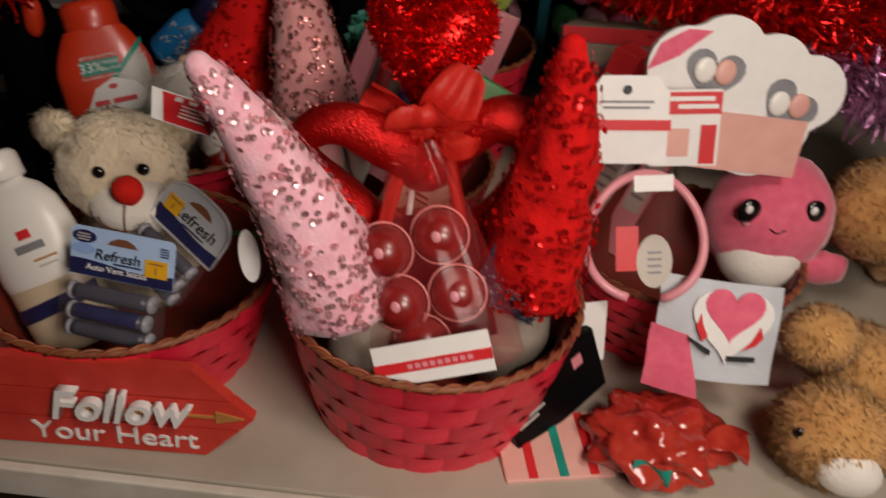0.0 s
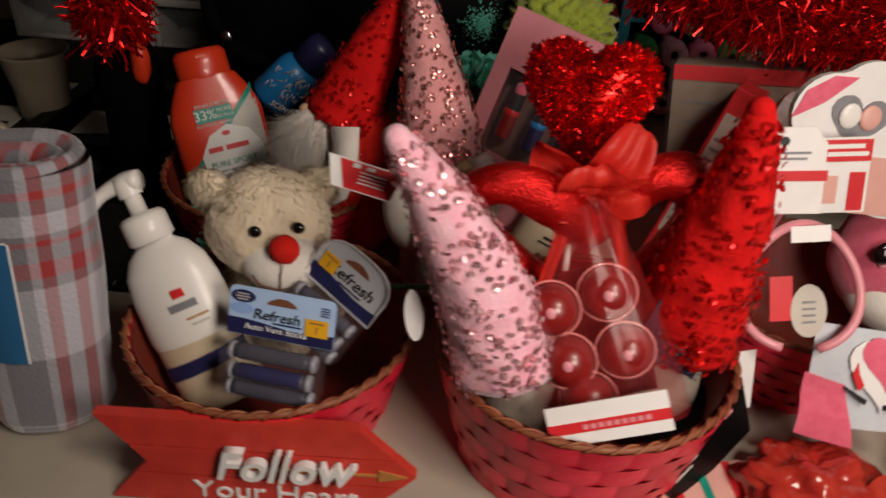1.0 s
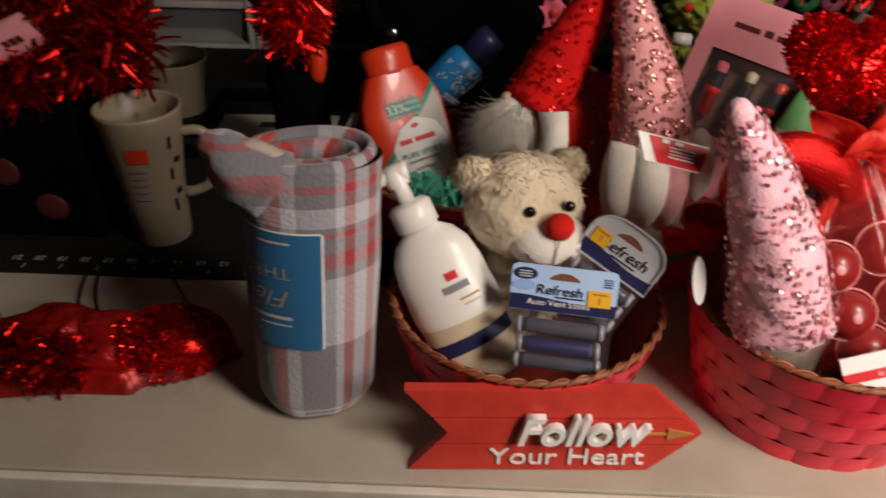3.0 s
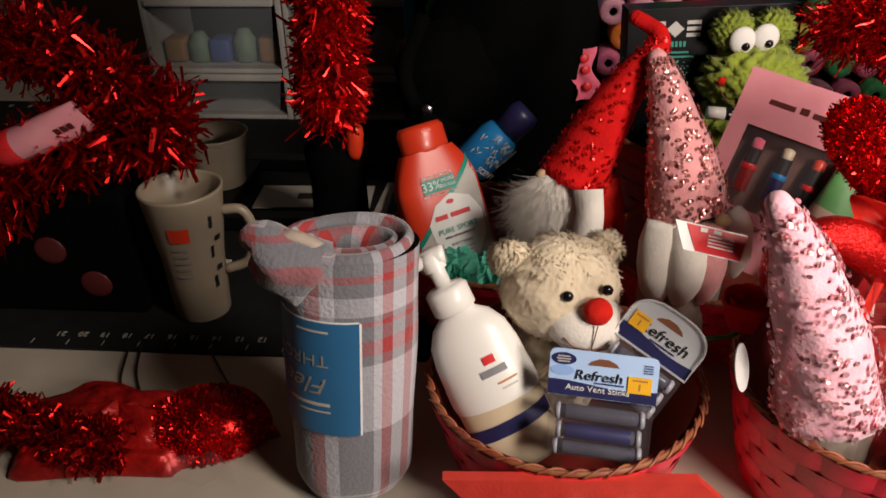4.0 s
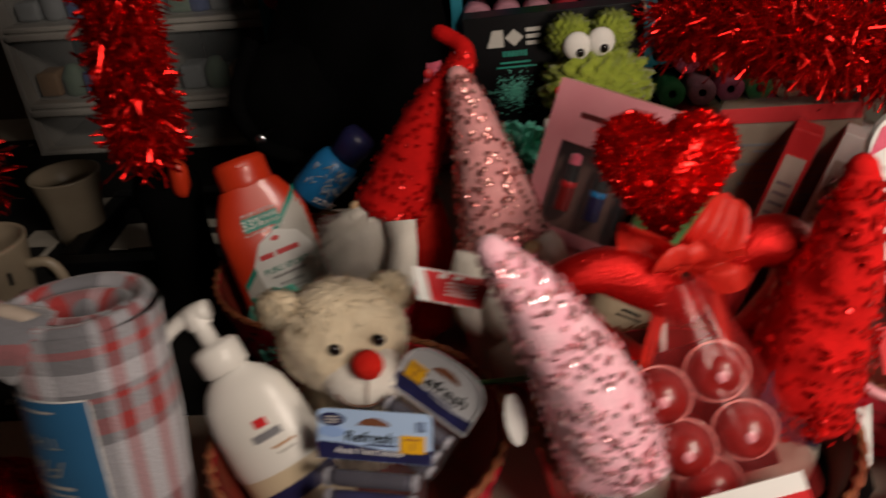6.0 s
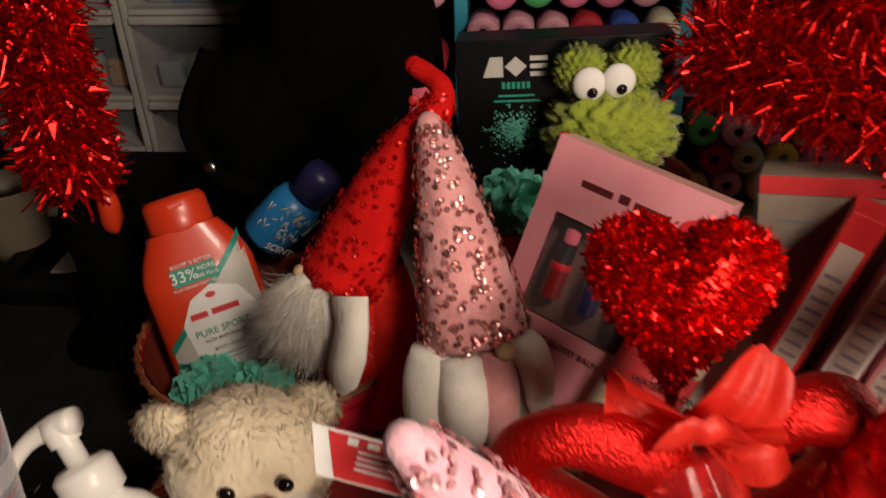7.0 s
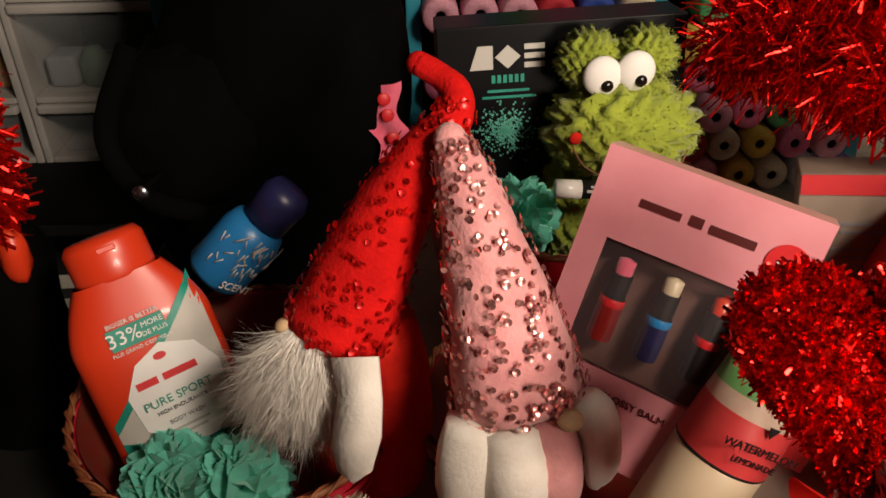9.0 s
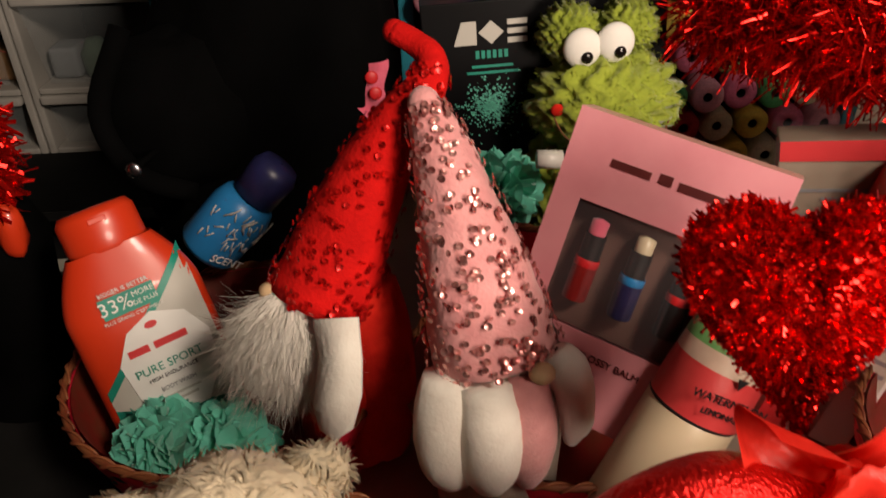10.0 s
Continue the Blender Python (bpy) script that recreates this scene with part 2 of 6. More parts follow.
# ---- mesh builders ----
class Shape:
    """Collects faces of several materials into one mesh."""

    def __init__(self):
        self.v, self.f, self.m, self.s, self.mats, self.lean = [], [], [], [], [], {}

    def slot(self, mat):
        if mat not in self.mats:
            self.mats.append(mat)
        return self.mats.index(mat)

    def add(self, verts, faces, mat, M=None, smooth=True):
        k, i = len(self.v), self.slot(mat)
        self.v += [tuple(M @ Vector(p)) for p in verts] if M else [tuple(p) for p in verts]
        self.f += [tuple(a + k for a in f) for f in faces]
        self.m += [i] * len(faces)
        self.s += [smooth] * len(faces)
        return self

    def grid(self, fn, nu, nv, mat, M=None, close_u=False, close_v=False, smooth=True):
        """A sheet fn(u, v) over 0..1, closed round u or v where asked."""
        mu, mv = nu if close_u else nu + 1, nv if close_v else nv + 1
        verts = [fn(i / nu, j / nv) for j in range(mv) for i in range(mu)]
        faces = [(j * mu + i, j * mu + (i + 1) % mu, (j + 1) % mv * mu + (i + 1) % mu, (j + 1) % mv * mu + i) for j in range(nv) for i in range(nu)]
        return self.add(verts, faces, mat, M, smooth)

    def lathe(self, profile, mat, M=None, n=32, squash=1.0, smooth=True):
        """profile: (radius, height) from the bottom up, turned round z."""
        k = len(profile) - 1
        def fn(u, v):
            r, h = profile[round(v * k)]
            return (r * math.cos(2 * math.pi * u), squash * r * math.sin(2 * math.pi * u), h)
        return self.grid(fn, n, k, mat, M, close_u=True, smooth=smooth)

    def ball(self, c, r, mat, M=None, n=20, wob=0.0):
        r = (r, r, r) if isinstance(r, (int, float)) else r
        def fn(u, v):
            a, b = 2 * math.pi * u, math.pi * (v - 0.5)
            d = Vector((math.cos(a) * math.cos(b), math.sin(a) * math.cos(b), math.sin(b)))
            k = 1 + (wob * noise.noise(d * 2.3 + Vector(c) * 31) if wob else 0)
            return (c[0] + r[0] * d.x * k, c[1] + r[1] * d.y * k, c[2] + r[2] * d.z * k)
        return self.grid(fn, n, max(6, n // 2), mat, M, close_u=True)

    def tube(self, path, radii, mat, M=None, n=12, wob=0.0, caps=True):
        pts = [Vector(p) for p in path]
        if isinstance(radii, (int, float)):
            radii = [radii] * len(pts)
        frames, up = [], Vector((0.13, 0.31, 0.94))
        for i, p in enumerate(pts):
            d = (pts[min(i + 1, len(pts) - 1)] - pts[max(i - 1, 0)]).normalized()
            side = d.cross(up).normalized()
            frames.append((side, side.cross(d).normalized()))
            up = frames[-1][1]
        k = len(pts) - 1
        def fn(u, v):
            i = round(v * k)
            a = 2 * math.pi * u
            r = radii[i] * (1 + (wob * noise.noise(pts[i] * 40 + Vector((math.cos(a), math.sin(a), 0)) * 1.5) if wob else 0))
            return pts[i] + frames[i][0] * math.cos(a) * r + frames[i][1] * math.sin(a) * r
        self.grid(fn, n, k, mat, M, close_u=True)
        if caps:
            b = len(self.v) - n * (k + 1)
            i = self.slot(mat)
            self.f += [tuple(range(b + n - 1, b - 1, -1)), tuple(range(b + n * k, b + n * k + n))]
            self.m += [i, i]
            self.s += [True, True]
        return self

    def box(self, c, size, mat, M=None, bevel=0.0, smooth=False):
        bm = bmesh.new()
        bmesh.ops.create_cube(bm, size=1)
        for v in bm.verts:
            v.co = Vector((v.co.x * size[0] + c[0], v.co.y * size[1] + c[1], v.co.z * size[2] + c[2]))
        if bevel:
            bmesh.ops.bevel(bm, geom=bm.edges[:], offset=bevel, segments=2, profile=0.6, affect="EDGES")
        bm.verts.index_update()
        self.add([v.co.copy() for v in bm.verts], [[v.index for v in f.verts] for f in bm.faces], mat, M, smooth)
        bm.free()
        return self

    def plate(self, outline, mat, M=None, thick=0.001, bevel=0.0, smooth=False):
        """A flat outline in x and z, thick towards +y, front at y = 0."""
        n = len(outline)
        verts = [(x, 0, z) for x, z in outline] + [(x, thick, z) for x, z in outline]
        faces = [tuple(range(n)), tuple(range(2 * n - 1, n - 1, -1))] + [(i, i + n, (i + 1) % n + n, (i + 1) % n) for i in range(n)]
        return self.add(verts, faces, mat, M, smooth)

    def finish(self, name, parent=None, label="", at=None):
        me = bpy.data.meshes.new(name)
        me.from_pydata(self.v, [], self.f)
        for m in self.mats:
            me.materials.append(m)
        me.polygons.foreach_set("material_index", self.m)
        me.polygons.foreach_set("use_smooth", self.s)
        me.update()
        if self.lean:
            me.normals_split_custom_set_from_vertices([self.lean.get(i, (0, 0, 0)) for i in range(len(self.v))])
        ob = new(name, me)
        if parent:
            ob.parent = parent
        if at is not None:
            ob.matrix_basis = at
        return tagged(ob, label)


def thing(name, label, category, at=None, group="", kind=""):
    ob = new(name)
    ob.empty_display_size = 0.02
    if at is not None:
        ob.matrix_basis = at
    return tagged(ob, label, category, group, kind)


def frame_of(origin, ax, up):
    """A pose with x along ax, z near up: for leaning boxes and cards."""
    x = Vector(ax).normalized()
    y = Vector(up).cross(x).normalized()
    z = x.cross(y)
    m = Matrix((x, y, z)).transposed().to_4x4()
    m.translation = Vector(origin)
    return m


def words(name, text, size, mat, parent, at, deep=0.0004, align="CENTER", shear=0.0, label="", stretch=1.0, fat=0.0):
    """Letters as a thin mesh, lying in x and z of the given pose, facing -y."""
    cu = bpy.data.curves.new(name, "FONT")
    cu.body, cu.size, cu.extrude, cu.align_x, cu.align_y, cu.shear = text, size, deep, align, "CENTER", shear
    cu.resolution_u, cu.offset = 3, fat
    tmp = bpy.data.objects.new(name, cu)
    scene.collection.objects.link(tmp)
    me = bpy.data.meshes.new_from_object(tmp.evaluated_get(bpy.context.evaluated_depsgraph_get()))
    bpy.data.objects.remove(tmp)
    me.materials.clear()
    me.materials.append(mat)
    ob = new(name, me)
    ob.parent = parent
    ob.matrix_basis = at @ pose(0, 0, 0, 90, 0, 0) @ Matrix.Diagonal((stretch, 1, 1, 1))
    return tagged(ob, label)


def bars(name, rows, mat, parent, at, thick=0.0003):
    """Print too small to read: plain bars (x, z, width, height)."""
    s = Shape()
    for x, z, w, h in rows:
        s.box((x, 0, z), (w, thick, h), mat)
    return tagged(s.finish(name, parent, "", at), kind="stuff" if len(rows) > 1 else "")


def hair(s, spots, mat, length, width, droop=0.3, spread=0.5, bend=0.4, shade=None):
    """Tapered bent blades on (point, normal) spots, each with two skins, shaded like the surface that they grow on."""
    verts, faces, first = [], [], len(s.v)
    for p, n0, *up in spots:
        n = (n0 + Vector((random.gauss(0, spread), random.gauss(0, spread), random.gauss(0, spread) - droop))).normalized()
        side = n.cross(Vector((random.gauss(0, 1), random.gauss(0, 1), random.gauss(0, 1)))).normalized()
        skin = side.cross(n) * 0.00008
        l, w = length * random.uniform(0.6, 1.25), width * random.uniform(0.7, 1.3)
        mid = p + n * l * 0.55
        end = p + n * l + Vector((random.gauss(0, bend), random.gauss(0, bend), random.gauss(0, bend) - droop)) * l * 0.4
        soft = tuple((Vector(shade or (up[0] if up else n0)) + Vector((random.gauss(0, 0.15), random.gauss(0, 0.15), random.gauss(0, 0.15)))).normalized())
        for o in (1, -1):
            k = len(verts)
            for q in range(5):
                s.lean[first + k + q] = soft
            verts += [p - side * w + skin * o, p + side * w + skin * o, mid + side * w * 0.8 + skin * o, mid - side * w * 0.8 + skin * o, end + skin * o]
            faces += [(k, k + 1, k + 2, k + 3), (k + 3, k + 2, k + 4)] if o > 0 else [(k + 3, k + 2, k + 1, k), (k + 4, k + 2, k + 3)]
    return s.add(verts, faces, mat)


def ball_spots(c, r, count, keep=None, lay=0.0):
    out = []
    r = (r, r, r) if isinstance(r, (int, float)) else r
    while len(out) < count:
        d = Vector((random.gauss(0, 1), random.gauss(0, 1), random.gauss(0, 1))).normalized()
        p = Vector((c[0] + d.x * r[0], c[1] + d.y * r[1], c[2] + d.z * r[2]))
        if keep is None or keep(p, d):
            n = Vector((d.x / r[0], d.y / r[1], d.z / r[2])).normalized()
            flow = noise.noise_vector(p * 45) + Vector((0, 0, -0.35))
            flow = (flow - n * flow.dot(n)).normalized()
            out.append((p, (n * (1 - lay) + flow * lay).normalized(), n))
    return out


def curve_points(keys, count):
    """Smooth points through the keys (Catmull-Rom)."""
    k = [Vector(p) for p in keys]
    k = [k[0] * 2 - k[1]] + k + [k[-1] * 2 - k[-2]]
    out = []
    for i in range(count):
        t = i / (count - 1) * (len(k) - 3)
        j = min(int(t), len(k) - 4)
        u = t - j
        a, b, c, d = k[j:j + 4]
        out.append(0.5 * (2 * b + (c - a) * u + (2 * a - 5 * b + 4 * c - d) * u * u + (3 * b - a - 3 * c + d) * u ** 3))
    return out


def tinsel(s, keys, radius, count, mat, width=0.0016, core=0.003):
    """A tinsel rope: thin foil strips standing out from a wire, twisted and bent."""
    pts = curve_points(keys, 120)
    verts, faces = [], []
    for _ in range(count):
        f = random.random() * 118
        i = int(f)
        p = pts[i].lerp(pts[i + 1], f - i)
        d = (pts[i + 1] - pts[i]).normalized()
        out = d.cross(Vector((random.gauss(0, 1), random.gauss(0, 1), random.gauss(0, 1)))).normalized() + d * random.gauss(0, 0.35)
        p = p + out * radius * 0.72 * random.random() ** 0.7
        l = radius * random.uniform(0.28, 0.62)
        side = out.cross(Vector((random.gauss(0, 1), random.gauss(0, 1), random.gauss(0, 1)))).normalized() * width * random.uniform(0.6, 1.3)
        out = (out + Vector((random.gauss(0, 0.5), random.gauss(0, 0.5), random.gauss(0, 0.5)))).normalized()
        q = p + out * l * 0.55 + Vector((random.gauss(0, 1), random.gauss(0, 1), random.gauss(0, 1))) * l * 0.12
        e = p + out * l + Vector((random.gauss(0, 1), random.gauss(0, 1), random.gauss(0, 1) - 0.4)) * l * 0.28
        tw = side.lerp(out.cross(side).normalized() * side.length, random.uniform(-0.8, 0.8))
        k = len(verts)
        verts += [p - side, p + side, q + tw, q - tw, e + side, e - side]
        faces += [(k, k + 1, k + 2, k + 3), (k + 3, k + 2, k + 4, k + 5)]
    return s.add(verts, faces, mat, smooth=False)


# ---- the room and the table ----
def slab(name, c, size, mat, label, bevel=0.0, category=""):
    ob = Shape().box(c, size, mat, bevel=bevel).finish(name)
    return tagged(ob, label, category, kind="structure")


slab("floor", (-0.2, 0.8, -0.77), (5.2, 5.2, 0.04), FLOOR, "dark wooden floor of the craft room")
slab("wall_north", (-0.2, 2.60, 0.5), (5.2, 0.1, 2.5), WALL, "dim painted wall behind the craft table")
slab("wall_south", (-0.2, -1.85, 0.5), (5.2, 0.1, 2.5), WALL, "dim painted wall behind the viewer")
slab("wall_west", (-2.75, 0.4, 0.5), (0.1, 4.3, 2.5), WALL, "dim painted side wall")
slab("wall_east", (2.35, 0.4, 0.5), (0.1, 4.3, 2.5), WALL, "dim painted side wall")
slab("ceiling", (-0.2, 0.4, 1.80), (5.2, 4.6, 0.06), WALL, "dim painted ceiling")
table = thing("craft_table", "cream laminate craft table with a pale front edge", "table", pose(0, 0, 0))
Shape().box((-0.2, 1.25, -0.016), (3.0, 1.376, 0.032), TABLE, bevel=0.002).finish("tabletop", table)
Shape().box((-0.2, 0.5565, -0.019), (3.0, 0.009, 0.034), EDGE, bevel=0.002).finish("front_edge", table, "pale worn edge band")
for x in (-1.6, 1.2):
    for y in (0.64, 1.86):
        Shape().box((x, y, -0.391), (0.05, 0.05, 0.718), EDGE, bevel=0.004).finish("leg", table)


# ---- baskets ----
def weave_mesh(w, h, bulge):
    """One strip of the weave, bulging outwards (-y) in its middle."""
    s = Shape()
    s.grid(lambda u, v: ((u - 0.5) * w, -bulge * math.sin(math.pi * u) ** 0.7 - 0.0006, (v - 0.5) * h), 6, 2, RED_STRIP, smooth=True)
    s.grid(lambda u, v: ((0.5 - u) * w, 0.0008, (v - 0.5) * h), 1, 1, RED_STRIP)
    ob = s.finish("weave_strip")
    me = ob.data
    bpy.data.objects.remove(ob)
    return me


def basket(label, x, y, rim_r, base_r, high, turn=0.0, split=True, rows=6, cols=24):
    b = thing("woven_basket", label, "basket", pose(x, y, 0, 0, 0, turn), group="gift baskets")
    t = 0.004
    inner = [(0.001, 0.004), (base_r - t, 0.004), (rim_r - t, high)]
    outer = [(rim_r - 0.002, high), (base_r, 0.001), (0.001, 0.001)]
    Shape().lathe(inner, RED_SHADED_INNER, n=48).lathe(outer, RED_STRIP, n=48).finish("liner", b)
    h = high / rows
    if split:
        wide = 2 * math.pi * (rim_r + base_r) / 2 / cols
        me = weave_mesh(wide * 1.17, h * 0.99, 0.0046)
    joined = Shape()
    for j in range(rows):
        z = (j + 0.5) * h
        r = base_r + (rim_r - base_r) * z / high
        lean = math.degrees(math.atan2(rim_r - base_r, high))
        for i in range(cols):
            a = 360 * (i + (0.5 if j % 2 else 0.0)) / cols
            M = pose(0, 0, z, 0, 0, a) @ pose(0, -r - 0.0008, 0, lean, random.uniform(-1, 1), 0) @ Matrix.Diagonal((r / ((rim_r + base_r) / 2), 1, 1, 1))
            if split:
                o = new("weave_strip", me)
                o.parent = b
                o.matrix_basis = M
            else:
                w = 2 * math.pi * r / cols * 1.1
                joined.grid(lambda u, v: ((u - 0.5) * w, -0.004 * math.sin(math.pi * u), (v - 0.5) * h * 0.9), 4, 1, RED_STRIP, M)
    if not split:
        tagged(joined.finish("weave", b), kind="stuff")
    rim = Shape()
    turns = 44
    rim.lathe([(rim_r + 0.002 + 0.0026 * math.cos(q * math.pi / 5), high + 0.0032 * math.sin(q * math.pi / 5)) for q in range(11)], RIM_WOOD, n=64)
    for i in range(turns):
        a0 = 2 * math.pi * i / turns
        path = []
        for k in range(9):
            q = k / 8 * 1.15 * math.pi - 0.25
            a = a0 + k / 8 * 0.20
            rr = rim_r + 0.002 + 0.0035 * math.cos(q)
            path.append((rr * math.cos(a), rr * math.sin(a), high + 0.0043 * math.sin(q)))
        rim.tube(path, 0.0013, RIM_WOOD, n=5)
    rim.finish("rim", b, "braided natural willow rim")
    return b


basket("round red woven chipwood gift basket holding sequinned gnomes", -0.02, 0.705, 0.130, 0.104, 0.122, 4, rows=5, cols=20)
basket("round red woven gift basket holding a bear and toiletries", -0.312, 0.728, 0.133, 0.106, 0.098, 11, rows=4, cols=20)
basket("red woven gift basket with a red gnome and body wash", -0.385, 1.02, 0.140, 0.112, 0.10, 0, split=False)
basket("red woven gift basket with a pink gnome", -0.105, 0.985, 0.130, 0.105, 0.10, 7, split=False)
basket("dark red woven gift basket with a frog and black box", -0.075, 1.235, 0.145, 0.118, 0.17, 7, split=False)
basket("red woven gift basket with a pink plush and headband", 0.235, 0.865, 0.125, 0.100, 0.10, 3, split=False)


# ---- front row: blanket, sign, bear basket ----
def rolled_blanket():
    b = thing("rolled_blanket", "grey, red and white plaid fleece blanket rolled upright", "blanket", pose(-0.524, 0.674, 0.003, -5, 2.5, 0))
    H, R = 0.262, 0.0595
    def edge(a, v):
        k = 1 + 0.03 * math.sin(3 * a + 1) + 0.025 * noise.noise(Vector((math.cos(a) * 2, math.sin(a) * 2, v * 4)))
        k *= 0.96 + 0.05 * math.sin(math.pi * min(v, 0.6) / 1.2) + 0.02 * v
        if v < 0.06:
            k *= 0.88 + 2 * v
        return R * k
    s = Shape()
    s.grid(lambda u, v: (edge(6.2832 * u, v) * math.cos(6.2832 * u), edge(6.2832 * u, v) * 0.86 * math.sin(6.2832 * u), 0.001 + v * H), 64, 30, PLAID, close_u=True)
    # flattened folds round a slit at the top
    def fold(u, v, p, q, high, low):
        a = 6.2832 * u
        px, py = R * (p[0] + (q[0] - p[0]) * v), R * (p[1] + (q[1] - p[1]) * v)
        return (px * math.cos(a), py * math.sin(a) + 0.002 * math.sin(2 * a), H + high * math.sin(math.pi * v ** 0.8) - low * v ** 3 + 0.004 * math.sin(a + 1.2))
    s.grid(lambda u, v: fold(u, v, (0.98, 0.84), (0.74, 0.46), 0.008, 0.010), 56, 8, PLAID, close_u=True)
    s.grid(lambda u, v: fold(u, v, (0.74, 0.45), (0.52, 0.10), 0.004, 0.030), 56, 8, PLAID, close_u=True)
    s.grid(lambda u, v: (R * 0.53 * v * math.cos(6.2832 * u), R * 0.11 * v * math.sin(6.2832 * u), H - 0.029), 20, 2, PLAID, close_u=True)
    ob = s.finish("roll", b)
    uv = ob.data.uv_layers.new(name="UVMap")
    for poly in ob.data.polygons:
        base = None
        for li in poly.loop_indices:
            p = ob.data.vertices[ob.data.loops[li].vertex_index].co
            a = math.atan2(p.y, p.x) / 6.2832
            base = a if base is None else base
            if a - base > 0.5:
                a -= 1
            elif base - a > 0.5:
                a += 1
            uv.data[li].uv = (a % 1.0 if abs(a) < 0.499 else 0.5, min(p.z / H, 0.975) if math.hypot(p.x, p.y / 0.86) > R * 0.86 else 0.60 + math.hypot(p.x, p.y) * 4)
    f = Shape()
    pts = curve_points([(-0.025, -0.030, H - 0.022), (-0.050, -0.034, H - 0.004), (-0.070, -0.036, H + 0.012), (-0.080, -0.036, H + 0.004)], 12)
    f.tube(pts, [0.030, 0.030, 0.029, 0.028, 0.026, 0.024, 0.021, 0.018, 0.015, 0.012, 0.008, 0.003], PLAID, n=18, wob=0.3)
    fo = f.finish("folded_corner", b)
    uv = fo.data.uv_layers.new(name="UVMap")
    for loop in fo.data.loops:
        p = fo.data.vertices[loop.vertex_index].co
        uv.data[loop.index].uv = (0.60 - p.x * 0.9, 0.72 + (p.z - H) * 3.4)
    r = Shape()
    r.tube(curve_points([(-0.062, -0.030, H + 0.002), (-0.046, -0.036, H + 0.016), (-0.032, -0.034, H + 0.014), (-0.014, -0.030, H + 0.002)], 14), 0.0060, GREY_CLOTH, n=10, wob=0.4)
    r.finish("carry_ribbon", b, "grey ribbon loop")
    a0, a1 = math.radians(194), math.radians(287)
    lab = Shape()
    def card(u, v):
        a = a0 + (a1 - a0) * u
        rr = edge(a, 0.45 + 0.4 * v) + 0.0022
        return (rr * math.cos(a), 0.86 * rr * math.sin(a), 0.090 + 0.118 * v)
    lab.grid(card, 14, 8, BLUE_LABEL)
    lo = lab.finish("label_card", b, "dark blue card label")
    e = Shape()
    e.grid(lambda u, v: tuple(Vector(card(1.0 + 0.02 * u, v)) * 1.0), 1, 8, WHITE_PRINT)
    e.grid(lambda u, v: tuple(Vector(card(u, 1.0 + 0.015 * v)) * 1.0), 14, 1, WHITE_PRINT)
    e.finish("card_edge", lo)
    # print on the card, standing on its head
    for text, size, v, shear in (("Fleece", 0.026, 0.46, 0.35), ("THROW", 0.017, 0.68, 0.0)):
        w = words("lettering", text, size, OS_GREY, lo, pose(0, 0, 0), align="LEFT", shear=shear)
        w.matrix_basis = Matrix()
        for q in w.data.vertices:
            spot = Vector(card(0.74 - q.co.x / 0.092, v - q.co.y / 0.118))
            q.co = Vector((spot.x * 1.012, spot.y * 1.012, spot.z))
    for v0, w, h in ((0.90, 0.30, 0.018), (0.26, 0.42, 0.030), (0.20, 0.30, 0.016)):
        Shape().grid(lambda u, v: tuple(Vector(card(0.74 - w + w * u, v0 + h * v)) * 1.008), 8, 1, OS_GREY).finish("print_line", lo)


rolled_blanket()


def arrow_sign():
    g = thing("arrow_sign", "red painted wooden arrow sign with white raised lettering", "sign", frame_of((-0.4265, 0.5765, 0.0), (1, 0.045, 0.0), (0, 0.07, 1)))
    rows = [(0.002, 0.032), (0.034, 0.063), (0.065, 0.095)]
    L = 0.270
    def left(z):
        return 0.004 + 0.038 * (1 - abs(z - 0.047) / 0.047)
    def right(z):
        return L - 0.048 * abs(z - 0.046) / 0.048
    for z0, z1 in rows:
        mid = (z0 + z1) / 2
        s = Shape()
        zs = sorted({z0, z1, min(max(0.0465, z0), z1)})
        s.plate([(left(z), z) for z in zs[::-1]] + [(right(z), z) for z in zs], SIGN_RED, thick=0.011)
        s.finish("board", g)
    Shape().box((0.14, 0.0135, 0.047), (0.17, 0.005, 0.02), SIGN_RED).finish("back_batten", g)
    Shape().box((0.172, -0.0012, 0.0475), (0.130, 0.002, 0.0022), GOLD_PAINT).plate([(0.238, 0.0415), (0.262, 0.0475), (0.238, 0.0535)], GOLD_PAINT, pose(0, -0.0022, 0), 0.002).finish("gold_arrow", g)
    words("lettering", "Follow", 0.044, WHITE_PRINT, g, pose(0.158, -0.006, 0.054), deep=0.004, shear=0.25, label="raised white script word", stretch=0.95, fat=0.0006)
    words("lettering", "Your Heart", 0.027, WHITE_PRINT, g, pose(0.150, -0.0012, 0.0185), deep=0.0008, label="thin white painted words", stretch=1.12)


arrow_sign()


